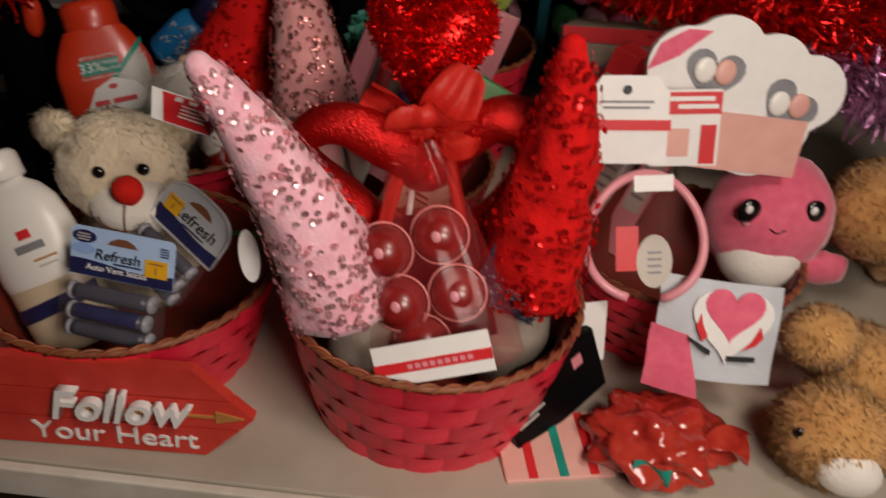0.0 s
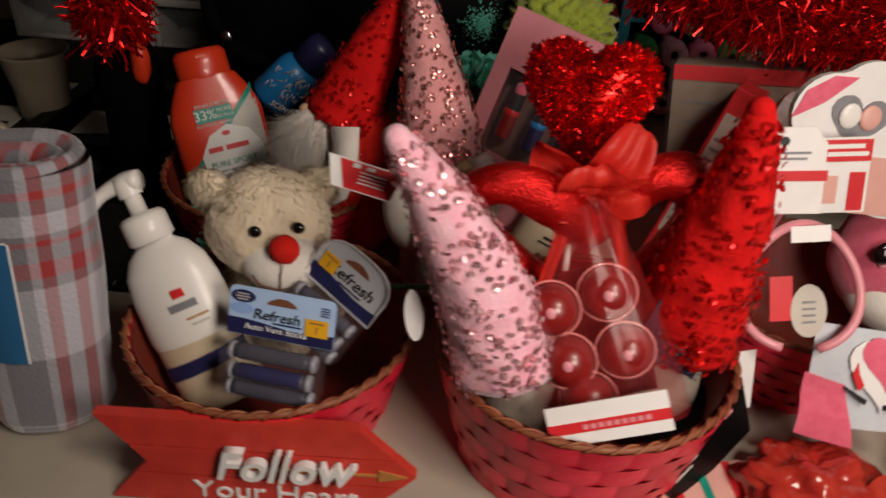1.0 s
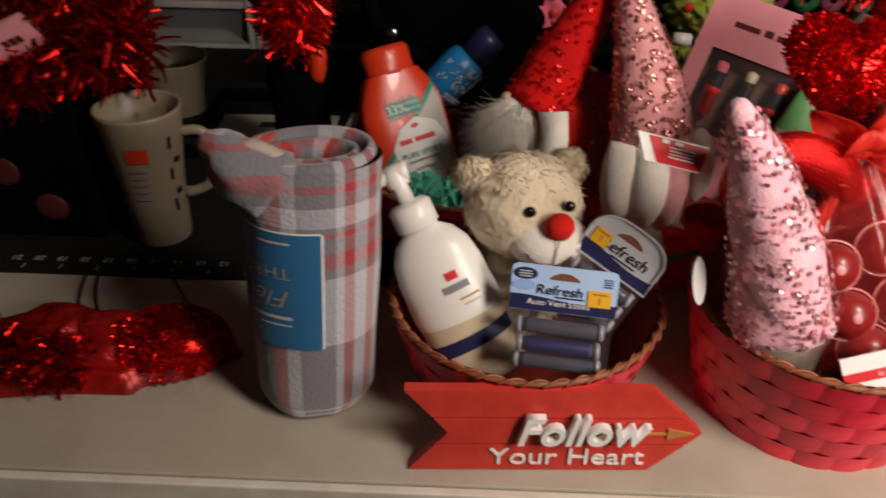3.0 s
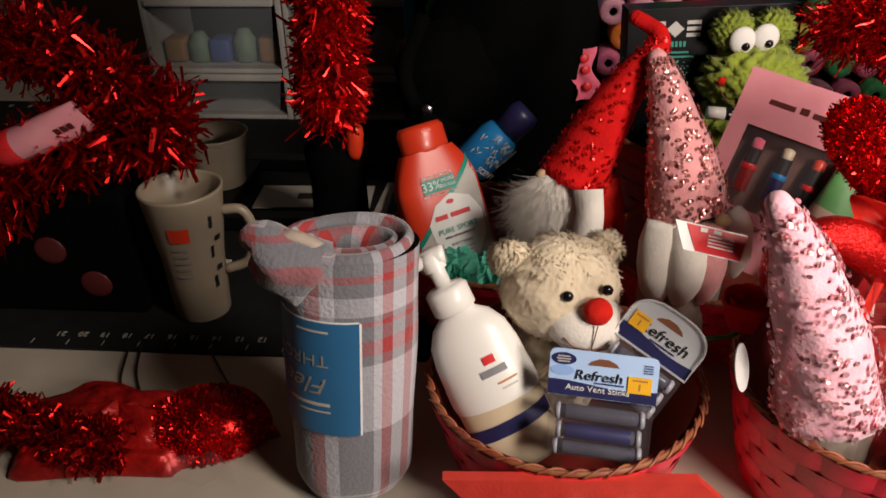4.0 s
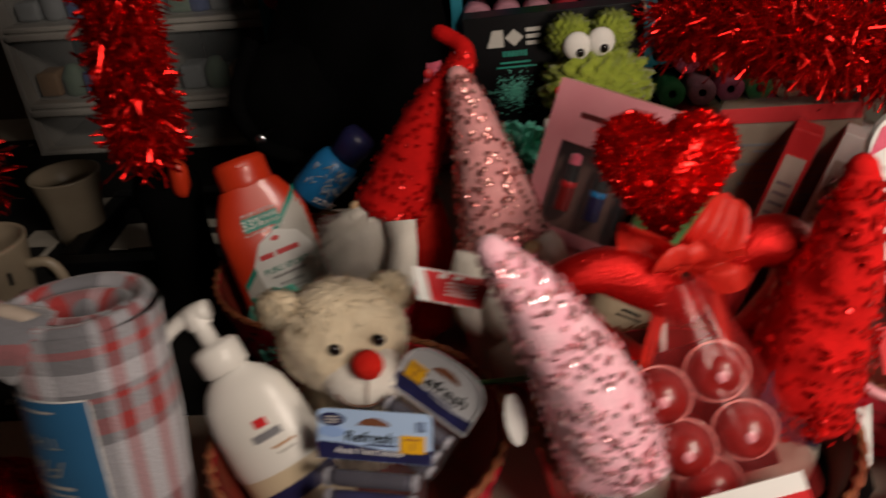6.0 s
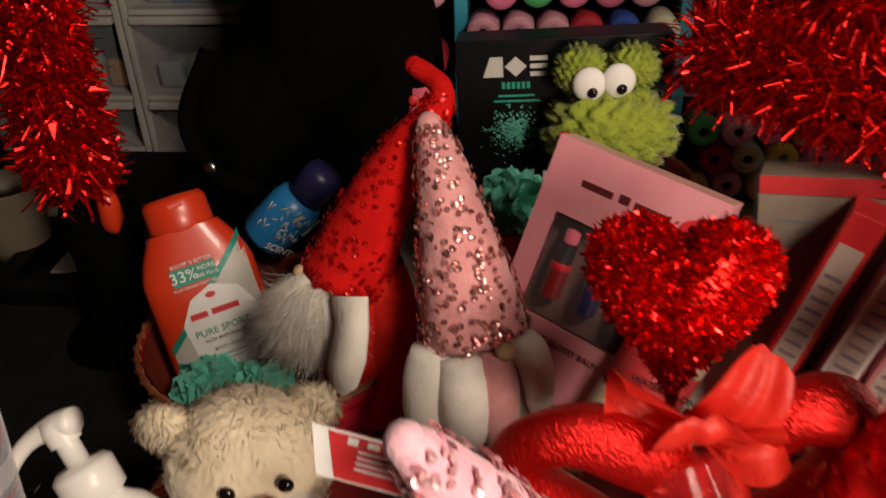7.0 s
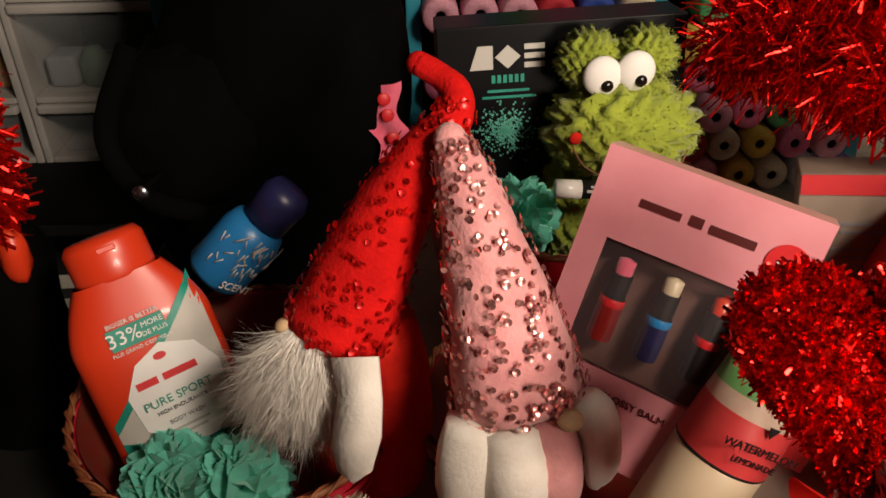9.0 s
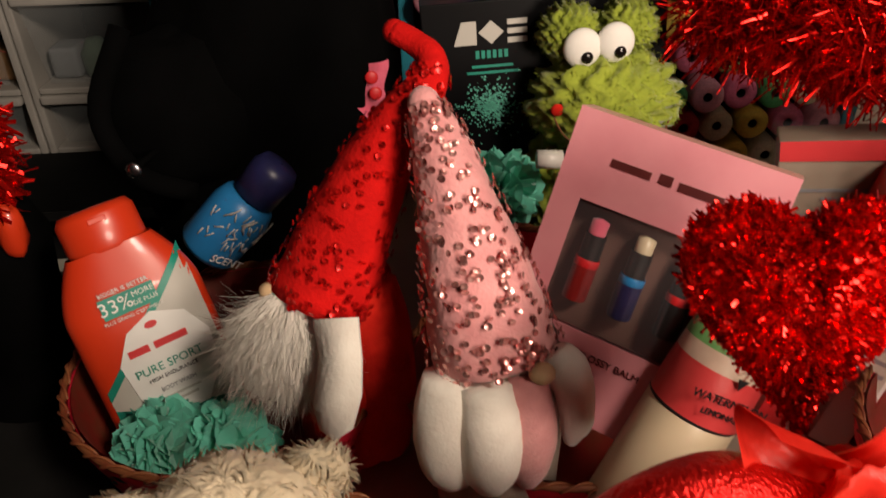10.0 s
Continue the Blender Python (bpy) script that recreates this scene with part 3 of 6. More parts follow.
def pump_bottle():
    ax = Vector((-0.44, 0.30, 0.846)).normalized()
    M = frame_of((-0.347, 0.680, 0.030), (0.86, 0.14, 0.40), ax) @ Matrix.Diagonal((1.16, 1.08, 1.03, 1))
    b = thing("lotion_pump_bottle", "white lotion pump bottle with a navy band, leaning", "bottle", M)
    prof = [(0.001, 0.0), (0.033, 0.0), (0.0365, 0.006), (0.037, 0.03), (0.038, 0.09), (0.0375, 0.115), (0.034, 0.135), (0.026, 0.150), (0.0165, 0.158), (0.0155, 0.165)]
    Shape().lathe([p for p in prof if p[1] <= 0.09], CREAM_PLASTIC, n=36, squash=0.66).finish("lower_body", b, "cream translucent lower body")
    Shape().lathe([(0.0385, 0.0905)] + [p for p in prof if p[1] > 0.09], WHITE_PLASTIC, n=36, squash=0.66).lathe([(0.0378, 0.066), (0.0392, 0.074), (0.0388, 0.092)], WHITE_PLASTIC, n=36, squash=0.66).finish("upper_body", b)
    def band(u, v):
        a = math.radians(195 + 150 * u)
        return (0.0386 * math.cos(a), 0.66 * 0.0386 * math.sin(a), 0.037 + 0.014 * v + 0.003 * math.cos(a))
    Shape().grid(band, 24, 1, NAVY).finish("label_band", b, "navy label band")
    Shape().lathe([(0.016, 0.160), (0.0185, 0.162), (0.0185, 0.182), (0.015, 0.186), (0.007, 0.187), (0.007, 0.206)], WHITE_PLASTIC, n=28).finish("collar", b)
    n = Shape()
    n.tube(curve_points([(0.012, 0.0, 0.214), (-0.004, 0, 0.216), (-0.024, -0.004, 0.212), (-0.044, -0.010, 0.196)], 12), [0.009, 0.0095, 0.0095, 0.009, 0.008, 0.0072, 0.0065, 0.006, 0.0056, 0.0052, 0.005, 0.0046], WHITE_PLASTIC, n=12)
    n.lathe([(0.001, 0.222), (0.009, 0.221), (0.0105, 0.214), (0.0095, 0.203)], WHITE_PLASTIC, n=20)
    n.finish("pump_head", b)
    r = Shape()
    def on(u, z0, h, c, w, mat):
        r.grid(lambda p, q: ((0.0392) * math.cos(c + w * (p - 0.5)), 0.66 * 0.0392 * math.sin(c + w * (p - 0.5)), z0 + h * q), 6, 1, mat)
    c = math.radians(285)
    on(0, 0.1075, 0.008, c, 0.26, RED_PRINT)
    on(0, 0.096, 0.007, c, 0.60, GREY_PRINT)
    on(0, 0.086, 0.002, c + 0.2, 0.5, GOLD_PAINT)
    on(0, 0.080, 0.002, c + 0.2, 0.4, OS_GREY)
    r.finish("label_print", b, "small red mark over a grey word shape")


pump_bottle()


def cream_bear():
    b = thing("teddy_bear", "cream plush bear with a red felt nose in the basket", "soft toy", pose(-0.320, 0.757, 0.012))
    hc, hr = (0.0, 0.0, 0.170), (0.057, 0.050, 0.053)
    s = Shape().ball((0, 0.008, 0.075), (0.052, 0.045, 0.07), CREAM_FUR, wob=0.1)
    hair(s, ball_spots((0, 0.008, 0.075), (0.052, 0.045, 0.07), 1500, lambda p, d: d.y < 0.4, 0.72), CREAM_HAIR, 0.009, 0.0009, droop=0.0, spread=0.12)
    s.finish("body", b)
    def plush(u, v):
        a, e = 6.2832 * u, math.pi * (v - 0.5)
        d = Vector((math.cos(a) * math.cos(e), math.sin(a) * math.cos(e), math.sin(e)))
        q = d + 0.25 * noise.noise_vector(d * 3)
        k = 1.01 + 0.05 * noise.noise(d * 2.3) + 0.030 * noise.noise(Vector((q.x * 14, q.y * 14, q.z * 6))) + 0.022 * noise.noise(Vector((q.x * 34, q.y * 34, q.z * 13)))
        return (hc[0] + hr[0] * d.x * k, hc[1] + hr[1] * d.y * k, hc[2] + hr[2] * d.z * k)
    s = Shape().grid(plush, 150, 84, CREAM_FUR, close_u=True)
    hair(s, ball_spots(hc, hr, 1100, lambda p, d: d.y > -0.45 or d.z > 0.55, 0.62), CREAM_HAIR, 0.0075, 0.0008, droop=0.0, spread=0.15, bend=0.3)
    s.finish("head", b)
    for x, y, z in ((-0.050, -0.008, 0.206), (0.042, 0.024, 0.200)):
        e = Shape().ball((x, y, z), (0.019, 0.011, 0.019), CREAM_FUR, n=16)
        hair(e, ball_spots((x, y, z), (0.019, 0.011, 0.019), 600, None, 0.6), CREAM_HAIR, 0.006, 0.0008, droop=0.0, spread=0.15)
        e.finish("ear", b)
    m = Shape().ball((0.024, -0.036, 0.153), (0.039, 0.029, 0.028), WHITE_FELT, n=28)
    m.tube(curve_points([(0.002, -0.0605, 0.153), (0.010, -0.0640, 0.146), (0.026, -0.0650, 0.143), (0.038, -0.0625, 0.146), (0.045, -0.0595, 0.154)], 16), 0.0007, THREAD, n=5)
    m.tube([(0.031, -0.0645, 0.170), (0.029, -0.0665, 0.158), (0.027, -0.0650, 0.143)], 0.0006, THREAD, n=5)
    m.finish("muzzle", b, "white felt muzzle with a stitched smile")
    Shape().ball((0.031, -0.056, 0.180), (0.0135, 0.0115, 0.0135), RED_FELT, n=24, wob=0.05).finish("nose", b, "round red felt nose")
    for x, y, z in ((0.0035, -0.0475, 0.190), (0.040, -0.040, 0.193)):
        Shape().ball((x, y, z), (0.0058, 0.004, 0.0056), BEAD, n=14).finish("eye", b, "black bead eye")
    w = Shape().tube(curve_points([(0.052, 0.0, 0.115), (0.058, -0.02, 0.10), (0.05, -0.038, 0.088)], 8), [0.017, 0.018, 0.019, 0.02, 0.02, 0.02, 0.019, 0.014], CREAM_FUR, wob=0.1)
    w.finish("arm", b)


cream_bear()


def vent_stick_pack(label, M, w, h_card, h_all, card_mat, arched):
    """A printed card over a clear blister with air freshener sticks. Local x along the card, z up, front -y."""
    b = thing("air_freshener_pack", label, "air freshener", M, group="air freshener packs")
    r = 0.005
    if arched:
        top = [(w * 0.5 + w * 0.5 * math.cos(a) * abs(math.cos(a)) ** -0.35, -0.022 + 0.022 * math.sin(a)) for a in [0.05 + k * (math.pi - 0.1) / 17 for k in range(18)]]
        out = top[::-1] + [(w, -h_card), (0, -h_card)]
    else:
        out = [(0, -r), (r * 0.3, -r * 0.3), (r, 0), (w - r, 0), (w - r * 0.3, -r * 0.3), (w, -r), (w, -h_card), (0, -h_card)]
    card = Shape().plate(out[::-1], card_mat, thick=0.0012).finish("header_card", b)
    hx, hz = w * 0.50, (-0.013 if arched else -0.0095)
    Shape().plate([(hx - 0.014, hz - 0.003), (hx + 0.014, hz - 0.003), (hx + 0.011, hz + 0.0005), (hx + 0.004, hz + 0.0035), (hx - 0.004, hz + 0.0035), (hx - 0.011, hz + 0.0005)], THREAD, pose(0, -0.0006, 0), 0.0005).finish("hang_hole", card)
    if not arched:
        Shape().plate([(0.0125 + 0.0112 * math.cos(a), -0.0088 + 0.0056 * math.sin(a)) for a in [k * math.pi / 10 for k in range(20)]], NAVY, pose(0, -0.0006, 0), 0.0005).finish("oval_mark", card, "navy oval mark")
        bars("oval_print", [(0.0125, -0.0065 - 0.0024 * k, 0.013 - 0.002 * abs(k - 1), 0.0011) for k in range(3)], OS_GREY, card, pose(0, -0.0012, 0))
        Shape().plate([(0.012 + 0.011 * math.cos(a), -0.0195 + 0.0048 * math.sin(a)) for a in [k * math.pi / 10 for k in range(20)]], PALE_BLUE, pose(0, -0.0006, 0), 0.0004).finish("pale_oval", card, "lighter blue oval print")
    # navy wave along the card's foot
    wave = [(w * k / 16, -h_card + 0.0125 + 0.0022 * math.sin(k / 16 * 5.0 + 1.2)) for k in range(17)]
    Shape().plate([(0, -h_card + 0.0005), (w, -h_card + 0.0005)] + wave[::-1], NAVY, pose(0, -0.0006, 0), 0.0005).finish("navy_wave", card, "dark navy printed wave")
    words("lettering", "Refresh", 0.0150 if arched else 0.0128, BLACK, card, pose(w * (0.52 if arched else 0.46), -0.0010, -0.0265 if arched else -0.0225), shear=0.15, stretch=1.08)
    bars("small_print", [(w * 0.56, -0.0285 if not arched else -0.0345, 0.026, 0.0014)] + ([(w - 0.009, -0.0075 - 0.0022 * k, 0.008, 0.0010) for k in range(4)] if not arched else []), NAVY, card, pose(0, -0.0008, 0))
    if not arched:
        words("lettering", "Auto Vent Sticks", 0.0074, WHITE_PRINT, card, pose(w * 0.46, -0.0012, -0.0345), stretch=1.12)
    st = Shape().box((0.014 if arched else w - 0.0155, -0.0012, -0.026), (0.017 if arched else 0.0205, 0.0006, 0.0150), YELLOW).finish("price_sticker", card, "yellow price sticker with faint figures")
    bars("sticker_print", [(0.014 if arched else w - 0.0155, -0.0215, 0.013, 0.0016), (0.014 if arched else w - 0.0155, -0.0275, 0.0016, 0.006)], GOLD_PAINT, st, pose(0, -0.0016, 0))
    z0 = -h_card - 0.003
    n, span = 3, h_all - h_card
    for k in range(n):
        z, dy = z0 - (k + 0.5) * span / n, -0.010 - 0.003 * (k % 2)
        rr = span / n * 0.44
        A = pose(w / 2, dy, z, 0, 90, 0)
        half = w * (0.36 - 0.02 * (k % 2))
        q = Shape().lathe([(0.001, -half), (rr * 0.86, -half), (rr * 0.86, half), (0.001, half)], GREY_PLASTIC, A, n=16)
        q.lathe([(rr * 0.92, -half * 0.86), (rr * 0.95, -half * 0.8), (rr * 0.95, half * 0.8), (rr * 0.92, half * 0.86)], STICK_BAND if k % 2 == 0 else NAVY, A, n=16)
        stick = q.finish("vent_stick", b)
        for side in (-1, 1):
            Shape().lathe([(0.001, side * half), (rr * 1.05, side * half), (rr * 1.12, side * (half + 0.002)), (rr * 0.9, side * (half + 0.0045)), (0.001, side * (half + 0.0045))], STICK_CAP, A, n=16).finish("end_cap", stick, "pale grey end cap")
    bl = Shape().box((w / 2, -0.010, (z0 - h_all) / 2 + 0.0015), (w * 0.94, 0.021, span), BLISTER, bevel=0.004, smooth=True)
    bl.finish("blister", b, "clear plastic blister").visible_shadow = False
    if arched:
        edge = [(x, -0.003, z) for x, z in out] + [(out[0][0], -0.003, out[0][1])]
        Shape().tube(edge, 0.0013, RIM_CLEAR, n=6).finish("blister_edge", b, "raised clear plastic edge")


PALE_BLUE = material("light_blue_print", (0.30, 0.46, 0.80), 0.35, second=(0.26, 0.40, 0.74), scale=20)
STICK_CAP = material("pale_grey_cap_plastic", (0.30, 0.30, 0.34), 0.3, second=(0.24, 0.24, 0.28), scale=40)
STICK_BAND = material("grey_violet_sleeve", (0.07, 0.07, 0.09), 0.28, second=(0.045, 0.045, 0.065), scale=60)
RIM_CLEAR = clear("clear_moulded_edge", (0.75, 0.75, 0.78), 0.45, 0.08)
vent_stick_pack("blue carded air freshener sticks with a yellow price sticker", frame_of((-0.331, 0.678, 0.168), (0.094, -0.013, 0.0), (0, 0.42, 1)), 0.096, 0.043, 0.092, BLUE_CARD, False)
vent_stick_pack("grey carded air freshener with an arched top on the basket rim", frame_of((-0.247, 0.716, 0.208), (0.055, -0.030, -0.026), (0.35, 0.42, 1)), 0.076, 0.048, 0.092, GREY_CARD, True)


# ---- gnomes: one plain mesh each ----
def hat_frame(pts, i):
    d = (pts[min(i + 1, len(pts) - 1)] - pts[max(i - 1, 0)]).normalized()
    a = d.cross(Vector((0.11, 0.93, 0.2))).normalized()
    return d, a, a.cross(d)


def gnome(label, keys, radii, cloth, sequin, count, size=0.0027, body=None, body_mat=None, sequins_to=1.0, beard=None, extra=None, wob=0.10):
    s = Shape()
    pts = curve_points(keys, 40)
    rk = [radii[min(int(i / 39 * (len(radii) - 1)), len(radii) - 2)] * (1 - (i / 39 * (len(radii) - 1)) % 1) + radii[min(int(i / 39 * (len(radii) - 1)) + 1, len(radii) - 1)] * ((i / 39 * (len(radii) - 1)) % 1) for i in range(40)]
    rk[39] = radii[-1]
    s.tube(pts, rk, cloth, n=28, wob=wob)
    s.ball(pts[-1], radii[-1] * 1.02, cloth, n=14)
    verts, faces = [], []
    made = 0
    while made < count:
        f = random.random() ** 1.25 * 38 * sequins_to
        i = int(f)
        if random.random() > rk[i] / max(rk) + 0.1:
            continue
        made += 1
        p = pts[i].lerp(pts[i + 1], f - i)
        d, a, b = hat_frame(pts, i)
        t = random.random() * 6.2832
        n = a * math.cos(t) + b * math.sin(t)
        q = p + n * (rk[i] * (1 + wob * 0.55) + random.uniform(0.0004, 0.0018))
        n = (n + Vector((random.gauss(0, 0.24), random.gauss(0, 0.24), random.gauss(0, 0.24)))).normalized()
        e1 = n.cross(Vector((random.gauss(0, 1), random.gauss(0, 1), random.gauss(0, 1)))).normalized()
        e2 = n.cross(e1)
        k = len(verts)
        w = size * random.uniform(0.85, 1.1)
        verts += [q - n * 0.0005] + [q + (e1 * math.cos(g * math.pi / 4) + e2 * math.sin(g * math.pi / 4)) * w for g in range(8)]
        faces += [(k, k + 1 + g, k + 1 + (g + 1) % 8) for g in range(8)]
    s.add(verts, faces, sequin, smooth=False)
    if body:
        s.lathe([(r, z - body[2]) for r, z in body[3]], body_mat, pose(body[0], body[1], body[2]), n=28)
    if beard:
        hair(s, beard, BEARD, 0.033, 0.00030, droop=0.1, spread=0.20, bend=0.7)
    if extra:
        extra(s)
    return tagged(s.finish("gnome_doll"), label, "gnome", "gift gnomes")


def body_profile(r, z0, z1):
    return [(0.001, z0), (r * 0.7, z0), (r, z0 + 0.02), (r * 1.05, (z0 + z1) / 2), (r * 0.9, z1)]


gnome("light pink sequinned gnome hat doll in a red basket", [(-0.093, 0.648, 0.138), (-0.112, 0.645, 0.200), (-0.142, 0.637, 0.268), (-0.168, 0.628, 0.318), (-0.183, 0.622, 0.344)],
      [0.044, 0.037, 0.027, 0.0165, 0.0095], HOT_CLOTH, PALE_SEQUIN, 900, 0.0026, (-0.072, 0.668, 0.02, body_profile(0.036, 0.02, 0.15)), GREY_CLOTH)
gnome("bright red sequinned gnome hat doll in a red basket", [(0.064, 0.694, 0.138), (0.064, 0.694, 0.200), (0.068, 0.688, 0.262), (0.068, 0.680, 0.325), (0.064, 0.676, 0.362)],
      [0.040, 0.041, 0.031, 0.020, 0.010], RED_CLOTH, RED_SEQUIN, 620, 0.0030, (0.055, 0.703, 0.02, body_profile(0.033, 0.02, 0.15)), GREY_CLOTH, wob=0.20)


def pink_gnome_front(s):
    # braids and beard lobes below the hat, pink shirt between
    s.tube(curve_points([(-0.202, 0.872, 0.196), (-0.206, 0.862, 0.165), (-0.204, 0.860, 0.13), (-0.198, 0.866, 0.10)], 12), [0.017, 0.019, 0.021, 0.022, 0.022, 0.022, 0.021, 0.020, 0.018, 0.016, 0.013, 0.008], WHITE_FELT, wob=0.15)
    s.tube(curve_points([(-0.178, 0.862, 0.196), (-0.176, 0.852, 0.165), (-0.176, 0.852, 0.13), (-0.176, 0.860, 0.10)], 12), [0.017, 0.019, 0.021, 0.022, 0.022, 0.022, 0.021, 0.020, 0.018, 0.016, 0.013, 0.008], WHITE_FELT, wob=0.15)
    s.tube(curve_points([(-0.152, 0.864, 0.20), (-0.148, 0.856, 0.165), (-0.148, 0.856, 0.13), (-0.15, 0.862, 0.10)], 12), [0.012, 0.014, 0.015, 0.016, 0.016, 0.016, 0.016, 0.015, 0.014, 0.012, 0.010, 0.006], PINK_CLOTH, wob=0.1)
    s.tube(curve_points([(-0.132, 0.872, 0.212), (-0.121, 0.866, 0.19), (-0.116, 0.866, 0.16), (-0.117, 0.872, 0.13)], 12), [0.010, 0.013, 0.015, 0.015, 0.014, 0.013, 0.0125, 0.012, 0.012, 0.011, 0.008, 0.006], WHITE_FELT, wob=0.15)
    s.ball((-0.143, 0.857, 0.207), (0.009, 0.008, 0.007), SKIN_FELT, n=14)


gnome("rose pink sequinned gnome with white braids in a basket", [(-0.169, 0.896, 0.193), (-0.179, 0.912, 0.240), (-0.191, 0.936, 0.290), (-0.203, 0.960, 0.328), (-0.210, 0.972, 0.346)],
      [0.0445, 0.037, 0.0265, 0.0175, 0.011], PINK_CLOTH, PINK_SEQUIN, 780, 0.0025, (-0.166, 0.905, 0.02, body_profile(0.046, 0.02, 0.2)), GREY_CLOTH, extra=pink_gnome_front)


def red_gnome_front(s):
    s.ball((-0.330, 0.958, 0.210), (0.008, 0.007, 0.007), SKIN_FELT, n=14)
    s.ball((-0.318, 0.952, 0.178), (0.032, 0.017, 0.035), WHITE_FELT, n=24)
    # white flat tag hanging from the hat's edge
    M = frame_of((-0.296, 0.926, 0.206), (0.036, -0.008, 0.006), (-0.02, 0.050, 0.066))
    out = [(0, 0), (0.034, 0), (0.035, -0.03), (0.033, -0.055), (0.025, -0.078), (0.012, -0.086), (0.001, -0.078), (-0.003, -0.062), (0.000, -0.045), (0.004, -0.025)]
    s.plate(out, WHITE_FELT, M, 0.004)
    s.tube(curve_points([(-0.262, 0.975, 0.198), (-0.252, 0.965, 0.15), (-0.252, 0.96, 0.10), (-0.26, 0.96, 0.05)], 10), 0.026, RED_FELT, wob=0.1)


beard_spots = []
for p, n, *_ in ball_spots((-0.318, 0.950, 0.178), (0.033, 0.018, 0.036), 5600, lambda p, d: d.y < 0.35):
    beard_spots.append((p, (n * 0.40 + Vector((-0.30, -0.12, -0.68))).normalized(), (n + Vector((0, -0.6, 0.3))).normalized()))
gnome("red sequinned gnome with a white fur beard and curled hat tip", [(-0.292, 0.972, 0.196), (-0.266, 0.982, 0.255), (-0.233, 0.992, 0.315), (-0.208, 1.000, 0.346), (-0.203, 1.010, 0.362), (-0.213, 1.022, 0.370), (-0.228, 1.030, 0.377)],
      [0.043, 0.0325, 0.0215, 0.0145, 0.0105, 0.0090, 0.0085], RED_CLOTH, RED_SEQUIN, 600, 0.0025, (-0.282, 0.985, 0.02, body_profile(0.046, 0.02, 0.2)), RED_FELT, 0.62, beard_spots, red_gnome_front, 0.06)


# ---- centre basket: heart, bow, foil wreath, ball pack ----
def glitter_heart():
    h = thing("glitter_heart", "red glitter foil heart standing in the basket", "decoration", frame_of((-0.042, 0.771, 0.327), (1, -0.12, 0.02), (0, 0.42, 1)) @ Matrix.Scale(0.98, 4))
    def outline(a):
        return Vector((0.0560 * math.sin(a) ** 3, 0, 0.0545 * math.cos(a) - 0.0185 * math.cos(2 * a) - 0.0060 * math.cos(3 * a) - 0.002 * math.cos(4 * a) - 0.002))
    s = Shape()
    for side in (-1, 1):
        s.grid(lambda u, v: tuple(outline(6.2832 * u) * (1 - v) + Vector((0, side * 0.027 * math.sin(math.pi / 2 * min(1, v * 1.15)) ** 0.7, 0))), 48, 8, TINSEL, close_u=True)
    verts, faces = [], []
    for _ in range(9000):
        a, v, side = random.random() * 6.2832, 1 - math.sqrt(random.random()), random.choice((-1, -1, 1))
        p = outline(a) * (1 - v) + Vector((0, side * 0.027 * math.sin(math.pi / 2 * min(1, v * 1.15)) ** 0.7, 0))
        n = Vector((0, side, 0)) * (0.5 + v) + outline(a).normalized() * (1 - v)
        d = (n.normalized() + Vector((random.gauss(0, 0.7), random.gauss(0, 0.7), random.gauss(0, 0.7)))).normalized()
        w = d.cross(Vector((random.gauss(0, 1), random.gauss(0, 1), random.gauss(0, 1)))).normalized() * 0.0008
        l = random.uniform(0.002, 0.0055)
        k = len(verts)
        verts += [p - w, p + w, p + d * l + w, p + d * l - w]
        faces.append((k, k + 1, k + 2, k + 3))
    s.add(verts, faces, TINSEL, smooth=False)
    s.finish("foil_heart", h)
    Shape().tube([(0, 0, -0.04), (0, -0.01, -0.28)], 0.003, WHITE_PLASTIC, n=8).finish("stick", h)


glitter_heart()


def foil_wreath():
    w = thing("foil_heart_wreath", "shiny red foil tube heart wreath in the basket", "wreath", pose(0, 0, 0))
    keys = [(-0.036, 0.735, 0.135), (-0.095, 0.722, 0.185), (-0.135, 0.708, 0.232), (-0.132, 0.702, 0.262), (-0.100, 0.700, 0.276), (-0.062, 0.704, 0.258), (-0.034, 0.714, 0.232), (-0.008, 0.714, 0.258), (0.016, 0.716, 0.284), (0.044, 0.722, 0.278), (0.052, 0.726, 0.240), (0.020, 0.730, 0.185), (-0.036, 0.735, 0.135)]
    pts = curve_points(keys, 90)
    Shape().tube(pts, [0.0175 + 0.003 * math.sin(i * 0.22) for i in range(90)], RED_FOIL, n=18, wob=0.10).finish("foil_tube", w)


foil_wreath()


